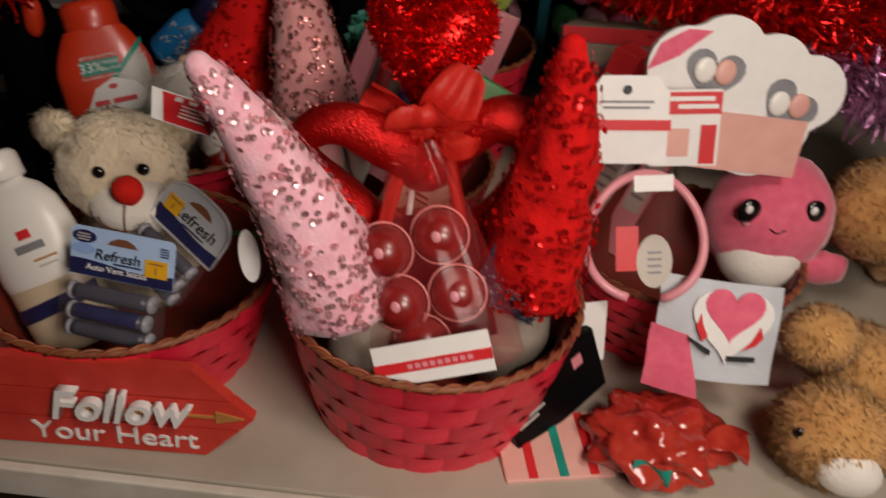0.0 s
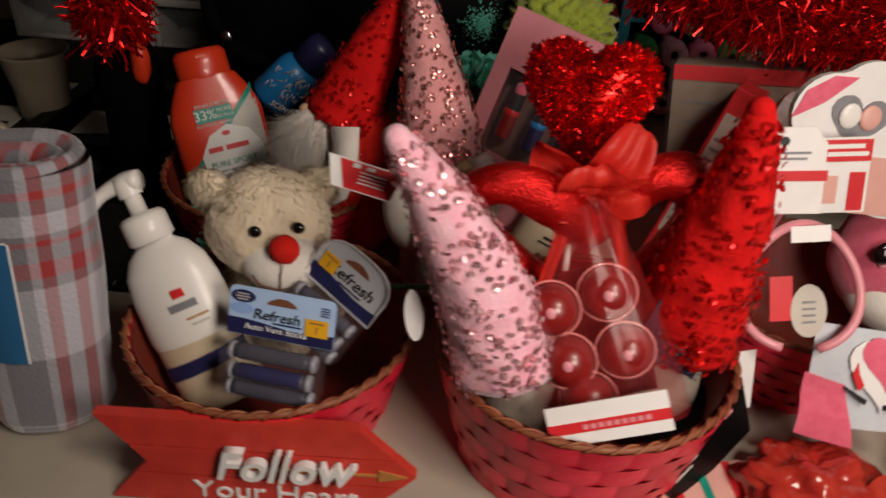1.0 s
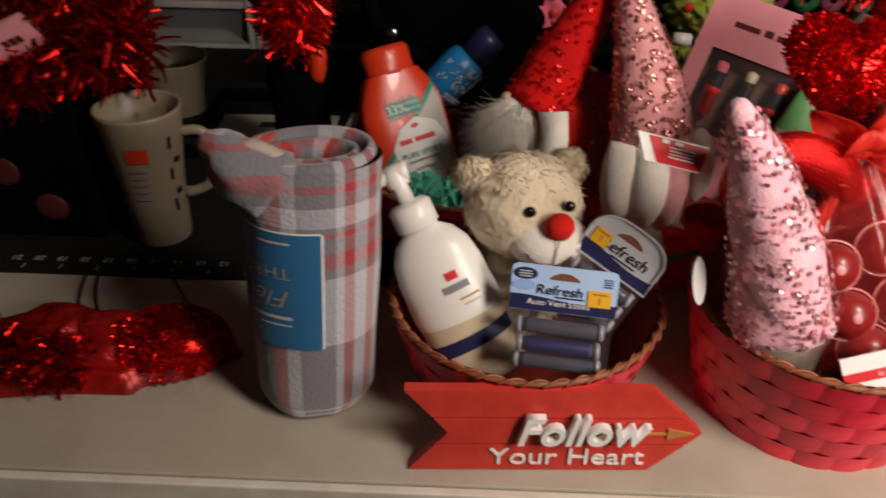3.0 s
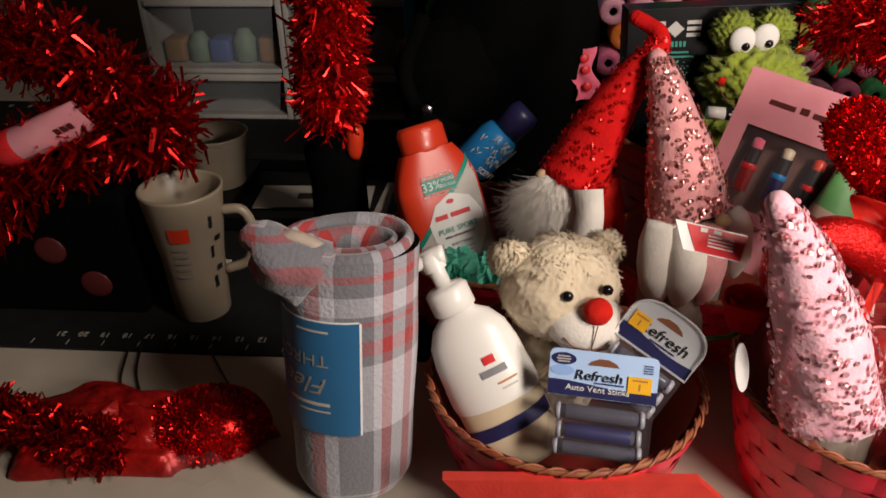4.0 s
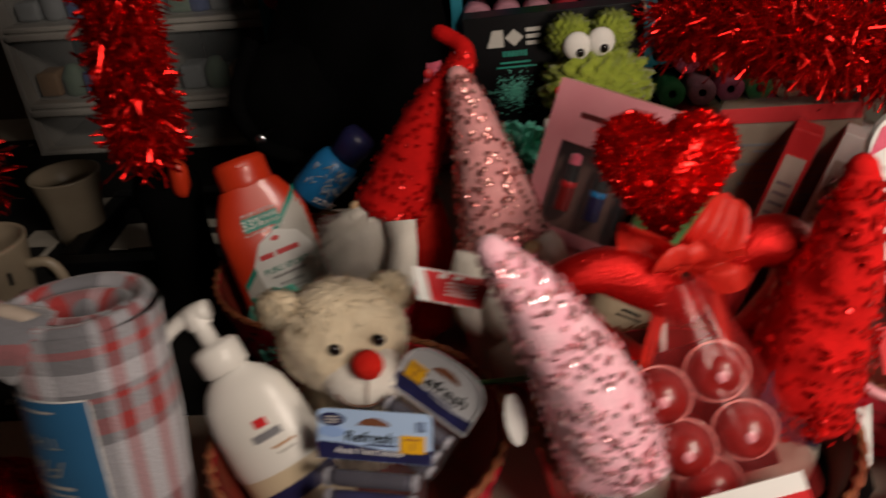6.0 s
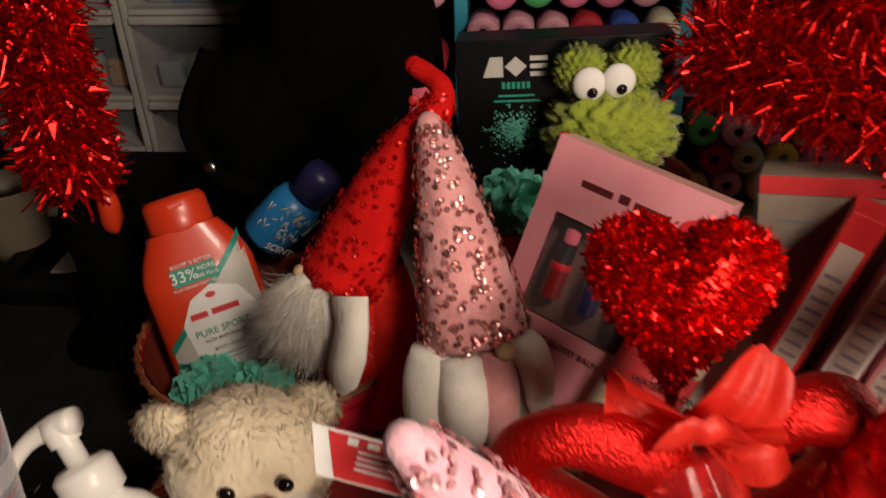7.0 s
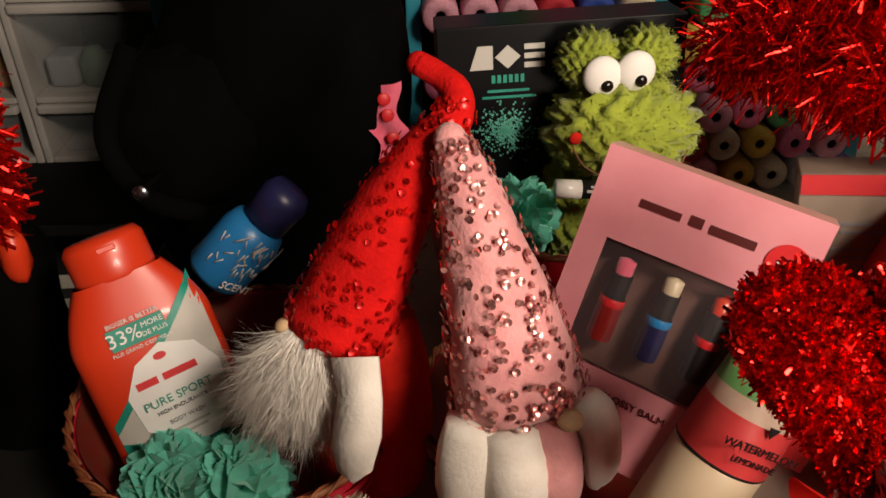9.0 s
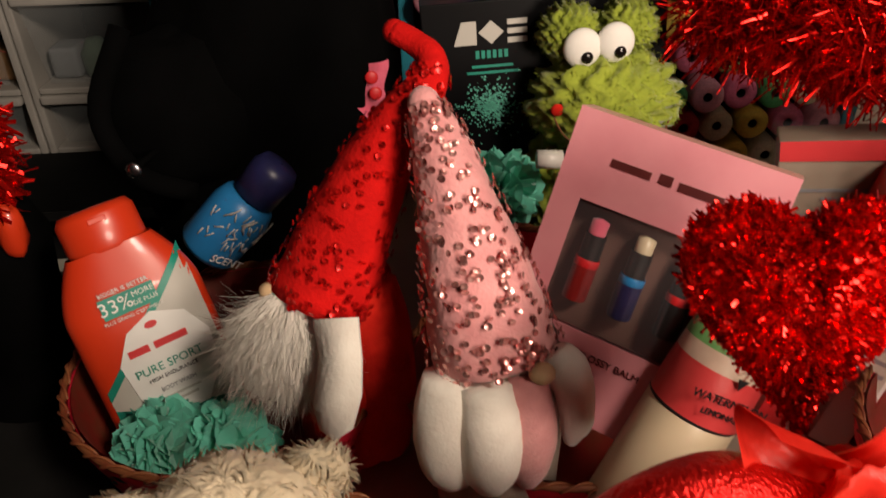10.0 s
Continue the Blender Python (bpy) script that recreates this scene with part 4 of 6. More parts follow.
def organza_bow():
    b = thing("organza_bow", "sheer bright red organza ribbon bow", "bow", pose(-0.036, 0.716, 0.272))
    k = Shape().ball((0, 0, 0), (0.010, 0.009, 0.010), SATIN, n=14, wob=0.2)
    k.finish("knot", b)
    # broad standing loops with rounded ends and fine pleats
    for ang, l, w, fwd in ((150, 0.056, 0.036, 0.004), (58, 0.060, 0.044, 0.010), (100, 0.030, 0.056, -0.020), (194, 0.040, 0.030, -0.008), (14, 0.042, 0.034, -0.006)):
        a = math.radians(ang)
        ph = random.random() * 6
        def petal(u, v):
            r, c = l * u, v - 0.5
            wide = w * (0.16 + 0.84 * math.sin(math.pi * min(1.0, 0.08 + 0.78 * u)) ** 0.8) * c
            pleat = 0.0022 * math.sin(19 * v + ph) * (1 - 0.6 * u) + 0.006 * math.sin(5 * v + ph) * u
            x = r * math.cos(a) - wide * math.sin(a)
            z = r * math.sin(a) + wide * math.cos(a) + 0.006 * noise.noise(Vector((u * 3, v * 3, ph))) * u
            return (x, fwd * u - 0.016 * math.sin(math.pi * u) - pleat - 0.020 * (abs(c) * 2) ** 2 * u, z)
        Shape().grid(petal, 14, 22, SATIN).finish("ribbon_loop", b)
    for x in (-0.012, 0.016):
        Shape().grid(lambda u, v: (x * (1 + 1.5 * v) + 0.012 * (u - 0.5), -0.016 - 0.012 * v + 0.003 * math.sin(9 * u + x * 90), -0.085 * v), 4, 10, SATIN).finish("ribbon_tail", b)


organza_bow()


def ball_pack():
    up = Vector((-0.03, 0.40, 1))
    M = frame_of((-0.012, 0.622, 0.125), (1, 0.02, 0.36), up)
    b = thing("bath_ball_pack", "clear cellophane cone of dark red bath balls with a white card", "bath set", M)
    inv = M.inverted()
    for c in ((-0.060, 0.655, 0.189), (-0.017, 0.664, 0.204), (-0.043, 0.636, 0.153), (0.002, 0.642, 0.165), (-0.022, 0.628, 0.122)):
        q = inv @ Vector(c)
        k = Shape().ball(q, 0.0212, BALL, n=28)
        k.finish("bath_ball", b)
        cup = Shape().lathe([(0.0236, -0.002), (0.0234, 0.002), (0.0225, 0.010), (0.018, 0.018)], BLISTER, Matrix.Translation(q) @ pose(0, 0, 0, 90, 0, 0), n=28)
        cup.lathe([(0.0236 + 0.0010 * math.cos(g), 0.0012 * math.sin(g)) for g in [x * math.pi / 4 for x in range(9)]], BLISTER, Matrix.Translation(q) @ pose(0, 0, 0, 90, 0, 0), n=28)
        cup.mats.append(RING_GLINT)
        cup.m = cup.m[:28 * 3] + [1] * (len(cup.m) - 28 * 3)
        cup.finish("blister_cup", b, "clear plastic cup").visible_shadow = False
        # Small pale pink spot on the front of each ball
        sp = Shape().ball(q + Vector((0.001, -0.0206, 0.002)), (0.0042, 0.0015, 0.0048), PINK_CARD, n=10)
        sp.finish("pale_spot", b, "small pale pink spot")
    Shape().box((0.004, 0.040, 0.046), (0.085, 0.004, 0.115), BLACK_CARD, bevel=0.001).finish("backing_card", b)
    film = Shape()
    def cone(u, v):
        a = 6.2832 * u
        k = 1 - 0.72 * v ** 1.3
        f = 1 + 0.06 * math.sin(9 * a + 4 * v) * (0.3 + v)
        return (0.002 + 0.066 * k * f * math.cos(a) + 0.016 * v, 0.012 + 0.034 * k * f * math.sin(a), -0.022 + 0.182 * v)
    film.grid(cone, 48, 16, FILM, close_u=True)
    film.finish("film", b, "clear cellophane wrap").visible_shadow = False
    c = Shape().box((0.004, -0.034, -0.001), (0.094, 0.002, 0.033), WHITE_PRINT, bevel=0.0005)
    card = c.finish("card", b, "white card with a red stripe")
    Shape().box((0.004, -0.0356, -0.003), (0.094, 0.0012, 0.0085), RED_PRINT).finish("red_stripe", card)
    bars("small_print", [(0.010 + 0.006 * i, -0.003, 0.004, 0.004) for i in range(-4, 5)], PINK_CARD, card, pose(0, -0.0364, 0))
    return b


ball_pack()
INK = material("ink_blue_film", (0.010, 0.012, 0.035), 0.25, coat=0.4)
g = thing("glitter_pouch", "dark navy glossy pouch with a silver glitter edge", "pouch", frame_of((0.050, 0.668, 0.168), (0.9, 0.0, -0.42), (0.05, 0.35, 1)))
Shape().grid(lambda u, v: ((u - 0.5) * 0.062, -0.004 * math.sin(math.pi * u) * math.sin(math.pi * v) - 0.001, (v - 0.5) * 0.062), 10, 10, INK).grid(lambda u, v: ((0.5 - u) * 0.062, 0.006, (v - 0.5) * 0.062), 1, 1, INK).finish("pouch_body", g)
s = Shape()
for _ in range(260):
    x, z = random.uniform(-0.03, 0.031), random.uniform(-0.031, -0.004)
    s.box((x, -0.0062, z), (random.uniform(0.0008, 0.003), 0.0006, 0.0008), STEEL, pose(0, 0, 0, random.uniform(-6, 6), 0, 0))
tagged(s.finish("glitter", g, "silver glitter"), kind="stuff")
sp = thing("white_oval_tag", "small white oval card tag on the basket rim", "tag", frame_of((-0.170, 0.652, 0.172), (0.5, 0.35, 0.0), (-0.35, 0.1, 1)))
Shape().plate([(0.0085 * math.cos(a), 0.023 * math.sin(a)) for a in [k * math.pi / 12 for k in range(24)]], WHITE_PRINT, thick=0.0012).finish("card", sp)
tg = thing("gift_tag", "red and white printed card tag on a gnome hat", "tag", frame_of((-0.240, 0.672, 0.304), (0.062, -0.006, -0.012), (0.02, 0.80, 0.70)) @ Matrix.Diagonal((0.78, 1, 0.70, 1)))
card = Shape().plate([(0, 0), (0.075, 0), (0.070, -0.034), (0.012, -0.034)], WHITE_PRINT, thick=0.0008).finish("card", tg)
Shape().plate([(0.012, -0.002), (0.0745, -0.002), (0.0695, -0.033), (0.024, -0.033)], RED_PRINT, pose(0, -0.0006, 0), 0.0005).finish("red_panel", card)
bars("small_print", [(0.048, -0.012 - 0.004 * k, 0.026, 0.0016) for k in range(4)] + [(0.030, -0.006, 0.007, 0.005), (0.044, -0.006, 0.008, 0.004)], WHITE_PRINT, card, pose(0, -0.001, 0))
rs = thing("artificial_rose", "red fabric rose with a dark green stem", "flower", pose(-0.140, 0.752, 0.158))
Shape().tube(curve_points([(-0.125, 0.01, -0.043), (-0.06, 0.005, -0.036), (-0.01, 0.0, -0.026), (0.0, 0.0, -0.01)], 14), 0.0028, GREEN, n=8).finish("stem", rs)
for k in range(9):
    a, rr = k * 2.4, 0.006 + 0.0024 * k
    Shape().grid(lambda u, v: (rr * math.cos(a + 2.2 * (u - 0.5)) * (0.6 + 0.5 * v), rr * math.sin(a + 2.2 * (u - 0.5)) * (0.6 + 0.5 * v), -0.012 + 0.034 * v - 0.004 * abs(u - 0.5)), 8, 5, RED_CLOTH).finish("petal", rs)


# ---- second row: body wash, pouf, blue bottle ----
def body_wash():
    M = frame_of((-0.424, 0.992, 0.032), (0.84, 0.46, 0.12), (-0.27, 0.30, 0.90)) @ Matrix.Diagonal((1.07, 1.07, 1.04, 1))
    b = thing("body_wash_bottle", "red and grey body wash bottle with teal stripes", "bottle", M)
    def sect(z):
        w = 0.048 if z < 0.01 else 0.0535 if z < 0.13 else 0.0535 - 0.020 * ((z - 0.13) / 0.05) ** 1.6
        return w, 0.024 if z < 0.14 else 0.024 - 0.004 * (z - 0.14) / 0.04
    def shell(u, v, grow=0.0):
        a, z = 6.2832 * u, 0.18 * v
        w, d = sect(z)
        ca, sa = math.cos(a), math.sin(a)
        k = (abs(ca) ** 3.2 + abs(sa) ** 3.2) ** (-1 / 3.2)
        return ((w + grow) * k * ca, (d + grow) * k * sa, z)
    Shape().grid(lambda u, v: shell(u, v), 48, 36, OS_RED, close_u=True).finish("bottle_body", b)
    def face(x, z, lift):
        w, d = sect(z)
        t = min(0.999, abs(x) / w)
        return (x, -d * (1 - t ** 3.2) ** (1 / 3.2) - lift, z)
    lab = Shape()
    # grey lower field cut by a slanting edge
    lab.grid(lambda u, v: face(-0.047 + 0.094 * u, 0.012 + v * (0.052 + 0.100 * u * 0.92), 0.0006), 24, 12, OS_GREY)
    lo = lab.finish("grey_label", b, "pale grey lower label")
    t = Shape()
    t.grid(lambda u, v: face(-0.047 + 0.094 * u, 0.064 + 0.092 * u + 0.008 * v, 0.0009), 24, 2, TEAL)
    t.grid(lambda u, v: face(-0.047 + 0.094 * u, 0.018 + 0.008 * v + 0.030 * (1 - u), 0.0010), 24, 2, TEAL)
    t.finish("teal_stripe", b)
    hx = Shape()
    hexa = [(-0.033, 0.045), (-0.036, 0.075), (-0.022, 0.098), (0.0, 0.108), (0.024, 0.098), (0.036, 0.075), (0.033, 0.045), (0.014, 0.020), (-0.014, 0.020)]
    cx, cz = 0.006, 0.065
    hx.grid(lambda u, v: face(cx + (hexa[int(round(u * 9)) % 9][0]) * v, cz + (hexa[int(round(u * 9)) % 9][1] - cz) * v, 0.0016), 9, 6, WHITE_PRINT)
    badge = hx.finish("label_badge", b, "off-white shield label")
    badge.location.z = 0.014
    bars("word_bar", [(-0.013, 0.081, 0.016, 0.006), (0.012, 0.081, 0.026, 0.006)], RED_PRINT, badge, pose(0, -0.0262, 0))
    Shape().plate([(0.003 + 0.005 * math.cos(a), 0.098 + 0.003 * math.sin(a)) for a in [k * math.pi / 6 for k in range(12)]], RED_PRINT, pose(0, -0.0262, 0), 0.0004).finish("ship_mark", badge)
    words("lettering", "PURE SPORT", 0.0095, TEAL, badge, pose(0.004, -0.0264, 0.063), stretch=1.0)
    words("lettering", "HIGH ENDURANCE", 0.0045, BLACK, badge, pose(0.004, -0.0264, 0.0545))
    words("lettering", "BODY WASH", 0.0048, GREY_PRINT, badge, pose(0.004, -0.0264, 0.0445))
    bars("small_print", [(0.004, 0.037, 0.030, 0.002), (0.004, 0.032, 0.022, 0.002)], OS_GREY, badge, pose(0, -0.0262, 0))
    st = Shape().box((-0.004, -0.0250, 0.136), (0.042, 0.0008, 0.017), TEAL).finish("bonus_sticker", b, "teal bonus sticker")
    words("lettering", "33%", 0.0155, WHITE_PRINT, st, pose(-0.014, -0.0258, 0.136))
    words("lettering", "MORE", 0.0062, WHITE_PRINT, st, pose(0.008, -0.0258, 0.1395))
    words("lettering", "DE PLUS", 0.0052, WHITE_PRINT, st, pose(0.008, -0.0258, 0.1325))
    words("lettering", "BIGGER IS BETTER", 0.0048, WHITE_PRINT, st, pose(-0.004, -0.0254, 0.1475))
    words("lettering", "PLUS GRAND C'EST MIEUX", 0.0038, WHITE_PRINT, st, pose(-0.004, -0.0256, 0.1245))
    c = Shape().lathe([(0.029, 0.178), (0.0305, 0.182), (0.030, 0.206), (0.026, 0.212), (0.001, 0.213)], OS_RED, n=36, squash=0.72)
    c.box((0.0, -0.0205, 0.203), (0.014, 0.003, 0.005), OS_RED, bevel=0.001)
    c.finish("flip_cap", b, "red flip-top cap")


body_wash()


def mesh_pouf(label, c, r, count):
    b = thing("bath_pouf", label, "bath pouf", pose(*c))
    s = Shape()
    for k in range(count):
        d = Vector((random.gauss(0, 1), random.gauss(0, 1) - 0.3, random.gauss(0, 1))).normalized()
        e1 = d.cross(Vector((0.3, 0.2, 0.9))).normalized()
        e2 = d.cross(e1)
        ph, rr = random.random() * 6, r * random.uniform(0.35, 0.6)
        s.grid(lambda u, v: tuple(d * r * (0.35 + 0.55 * v + 0.16 * math.sin(5 * 6.2832 * u + ph) * v) + (e1 * math.cos(6.2832 * u) + e2 * math.sin(6.2832 * u)) * rr * (0.25 + v)), 22, 3, TEAL_MESH, close_u=True)
    tagged(s.finish("mesh_ruffle", b), kind="stuff")
    Shape().tube([(0, 0, r * 0.6), (0.01, -0.01, r * 1.1), (0.02, 0, r * 0.7)], 0.0012, TEAL_MESH, n=6).finish("cord", b)


mesh_pouf("ruffled teal nylon mesh bath pouf in the basket", (-0.428, 0.940, 0.066), 0.040, 42)
mesh_pouf("small ruffled teal nylon mesh bath pouf", (-0.376, 0.935, 0.074), 0.034, 36)
mesh_pouf("teal nylon mesh pouf beside the frog", (-0.140, 1.130, 0.195), 0.034, 30)

bb = thing("blue_spray_bottle", "blue bottle with white print and dark cap", "bottle", frame_of((-0.425, 1.125, 0.145), (0.5, 0.5, -0.6), (0.62, 0.1, 0.62)))
BLUE = material("blue_bottle_plastic", (0.02, 0.22, 0.52), 0.35, second=(0.015, 0.17, 0.44), scale=14)
Shape().lathe([(0.001, 0), (0.026, 0), (0.030, 0.006), (0.030, 0.055), (0.026, 0.068), (0.016, 0.074)], BLUE, n=28).finish("bottle_body", bb)
Shape().lathe([(0.017, 0.072), (0.022, 0.074), (0.023, 0.105), (0.018, 0.115), (0.001, 0.116)], NAVY, n=24).finish("cap", bb, "navy cap")
s = Shape()
for k in range(46):
    a0, z0 = math.radians(random.uniform(190, 330)), random.uniform(0.02, 0.06)
    a1, z1 = a0 + random.uniform(-0.25, 0.25), z0 + random.uniform(0.004, 0.012)
    s.tube([(0.0304 * math.cos(a0), 0.0304 * math.sin(a0), z0), (0.0306 * math.cos((a0 + a1) / 2), 0.0306 * math.sin((a0 + a1) / 2), (z0 + z1) / 2), (0.0304 * math.cos(a1), 0.0304 * math.sin(a1), z1)], 0.0008, OS_GREY, n=4)
tagged(s.finish("branch_print", bb, "white branching print"), kind="stuff")
words("lettering", "SCENT", 0.012, WHITE_PRINT, bb, pose(0, -0.0312, 0.014))


# ---- back basket: black gift box, frog, balm ----
def black_gift_box():
    M = frame_of((-0.209, 1.216, 0.344), (0.230, 0.0, 0.010), (0, 0.10, 1))
    b = thing("black_gift_box", "tall black printed gift box with grey logo shapes", "gift box", M)
    Shape().box((0.117, 0.033, -0.125), (0.234, 0.066, 0.250), BLACK_CARD, bevel=0.0015).finish("carton", b)
    lg = Shape()
    lg.plate([(0.030, -0.040), (0.038, -0.018), (0.052, -0.018), (0.052, -0.040)], OS_GREY, pose(0, -0.001, 0), 0.0008)
    lg.plate([(0.054, -0.029), (0.066, -0.018), (0.078, -0.029), (0.066, -0.040)], OS_GREY, pose(0, -0.001, 0), 0.0008)
    for z in (-0.0205, -0.029, -0.0375):
        lg.box((0.091, -0.0006, z), (0.019, 0.0008, 0.005), OS_GREY)
    lg.finish("logo_shape", b, "pale grey logo shapes")
    bars("word_bar", [(0.052 + 0.0055 * k, -0.0495, 0.0035, 0.0075) for k in range(6)], TEAL, b, pose(0, -0.0006, 0))
    bars("small_print", [(0.066, -0.061, 0.040, 0.0025), (0.066, -0.067, 0.050, 0.0025)], TEAL, b, pose(0, -0.0006, 0))
    sp = Shape()
    for _ in range(900):
        r, a = abs(random.gauss(0, 0.013)), random.random() * 6.2832
        w = random.uniform(0.0005, 0.0018)
        sp.box((0.062 + r * 1.2 * math.cos(a), -0.0006, -0.100 + r * math.sin(a)), (w, 0.0006, w), TEAL_MESH)
    tagged(sp.finish("splash_print", b, "teal splash print"), kind="stuff")


black_gift_box()


EYE_FELT = material("white_eye_felt", (0.82, 0.80, 0.76), 0.7, second=(0.78, 0.76, 0.71), scale=60, spec=0.3)


def frog():
    b = thing("frog_plush", "lime green chenille frog plush with white eyes", "soft toy", pose(-0.040, 1.168, 0.0))
    def lump(c, r, name, label="", n=40, hairs=1500):
        def fn(u, v):
            a, e = 6.2832 * u, math.pi * (v - 0.5)
            d = Vector((math.cos(a) * math.cos(e), math.sin(a) * math.cos(e), math.sin(e)))
            k = 1 + 0.115 * math.sin(22 * d.x + 2.4 * math.sin(13 * d.z))
            return (c[0] + r[0] * d.x * k, c[1] + r[1] * d.y * k, c[2] + r[2] * d.z * k)
        s = Shape().grid(fn, 72, 36, FROG, close_u=True)
        hair(s, [(Vector(c) + (p - Vector(c)) * (1 + 0.115 * math.sin(22 * (p.x - c[0]) / r[0] + 2.4 * math.sin(13 * (p.z - c[2]) / r[2]))), n) for p, n, *_ in ball_spots(c, r, hairs * 2, lambda p, d: d.y < 0.5)], FROG_HAIR, 0.0026, 0.0006, droop=0.1, spread=0.4)
        return s.finish(name, b, label)
    lump((0, 0, 0.264), (0.068, 0.046, 0.048), "muzzle")
    lump((-0.034, 0.012, 0.326), (0.028, 0.024, 0.025), "eye_bump", hairs=700)
    lump((0.018, 0.012, 0.328), (0.027, 0.024, 0.025), "eye_bump", hairs=700)
    lump((-0.030, 0.010, 0.165), (0.050, 0.042, 0.060), "belly")
    for x, z in ((-0.027, 0.319), (0.002, 0.323)):
        Shape().ball((x, -0.016, z), (0.0172, 0.0095, 0.0180), EYE_FELT, n=24).finish("eye", b, "white felt eye")
        Shape().ball((x + 0.003, -0.0245, z - 0.006), (0.0056, 0.004, 0.0056), BEAD, n=16).finish("pupil", b, "black pupil")
    Shape().tube(curve_points([(-0.055, -0.030, 0.268), (-0.04, -0.045, 0.245), (0.0, -0.050, 0.232), (0.04, -0.044, 0.240), (0.058, -0.026, 0.256)], 24), 0.0009, THREAD, n=5).finish("mouth", b)
    Shape().ball((-0.050, -0.036, 0.270), (0.006, 0.003, 0.006), RED_FELT, n=12).finish("heart_patch", b, "small red heart patch")


frog()
lb = thing("lip_balm", "black lip balm stick with a white cap", "lip balm", frame_of((-0.112, 1.098, 0.239), (0.9, 0.0, -0.06), (0, 0.3, 1)))
Shape().tube([(0, 0, 0), (0.022, 0, 0)], 0.0085, WHITE_PLASTIC, n=16).finish("cap", lb, "white cap")
Shape().tube([(0.022, 0, 0), (0.062, 0, 0)], 0.0080, BLACK, n=16).finish("tube", lb)
bars("small_print", [(0.036, 0.0, 0.020, 0.0025), (0.036, 0.004, 0.014, 0.002)], OS_GREY, lb, pose(0, -0.0084, 0))


# ---- pink lip set and fruit tube ----
def lip_set():
    M = frame_of((-0.088, 1.005, 0.326), (0.123, -0.076, -0.024), (0.046, 0.034, 0.138))
    b = thing("lip_gloss_gift_set", "pink window gift box with three lip gloss tubes", "gift set", M)
    w, h, d = 0.147, 0.215, 0.032
    f = -d
    x0, x1, z0, z1 = 0.020, 0.128, -0.150, -0.060
    Shape().box((w / 2, f / 2, -0.0012), (w, d, 0.0024), PINK_TOP).finish("top_panel", b, "pale blush top panel")
    for x in (0.0012, w - 0.0012):
        Shape().box((x, f / 2, -h / 2 - 0.0013), (0.0024, d, h - 0.0026), PINK_CARD).finish("side_panel", b)
    Shape().box((w / 2, -0.0012, -h / 2 - 0.0013), (w - 0.005, 0.0024, h - 0.0026), PINK_CARD).finish("back_panel", b)
    for c, q in (((w / 2, z1 / 2), (w, -z1)), ((w / 2, (z0 - h) / 2), (w, h + z0)), ((x0 / 2, (z0 + z1) / 2), (x0, z1 - z0)), (((x1 + w) / 2, (z0 + z1) / 2), (w - x1, z1 - z0))):
        Shape().box((c[0], f - 0.0006, c[1]), (q[0], 0.0012, q[1]), PINK_CARD).finish("front_panel", b)
    Shape().box(((x0 + x1) / 2, f + 0.020, (z0 + z1) / 2), (x1 - x0 + 0.01, 0.003, z1 - z0 + 0.01), BROWN_TRAY).finish("inner_tray", b)
    for k, (cm, bm_) in enumerate(((PLUSH_PINK, BALL), (CREAM_PLASTIC, NAVY), (OS_RED, BLACK))):
        x = 0.038 + 0.034 * k
        t = Shape().lathe([(0.0085, -0.132), (0.009, -0.130), (0.009, -0.106)], bm_, pose(x, f + 0.009, 0), n=16)
        t.lathe([(0.0088, -0.106), (0.0092, -0.105), (0.0092, -0.101), (0.0088, -0.100)], BLUE if k == 1 else RED_PRINT, pose(x, f + 0.009, 0), n=16)
        t.lathe([(0.0078, -0.100), (0.0078, -0.082)], BLACK, pose(x, f + 0.009, 0), n=16)
        t.lathe([(0.0064, -0.082), (0.0064, -0.072), (0.001, -0.070)], cm, pose(x, f + 0.009, 0), n=16)
        t.finish("gloss_tube", b)
    Shape().box(((x0 + x1) / 2, f + 0.001, (z0 + z1) / 2), (x1 - x0, 0.0006, z1 - z0), BLISTER).finish("window_film", b, "clear window film").visible_shadow = False
    bars("word_bar", [(0.046, -0.030, 0.028, 0.0055), (0.070, -0.029, 0.009, 0.007), (0.094, -0.030, 0.030, 0.0060)], CARTON, b, pose(0, f - 0.0016, 0), 0.0004)
    words("lettering", "POUT GLOSSY BALM", 0.0075, CARTON, b, pose(0.068, f - 0.0018, -0.166))
    st = Shape().plate([(0.130 + 0.0135 * math.cos(a), -0.034 + 0.0135 * math.sin(a)) for a in [k * math.pi / 14 for k in range(28)]], RED_PRINT, pose(0, f - 0.0022, 0), 0.0008).finish("price_sticker", b, "round red price sticker")
    words("lettering", "$5", 0.014, WHITE_PRINT, st, pose(0.130, f - 0.0028, -0.036))


lip_set()


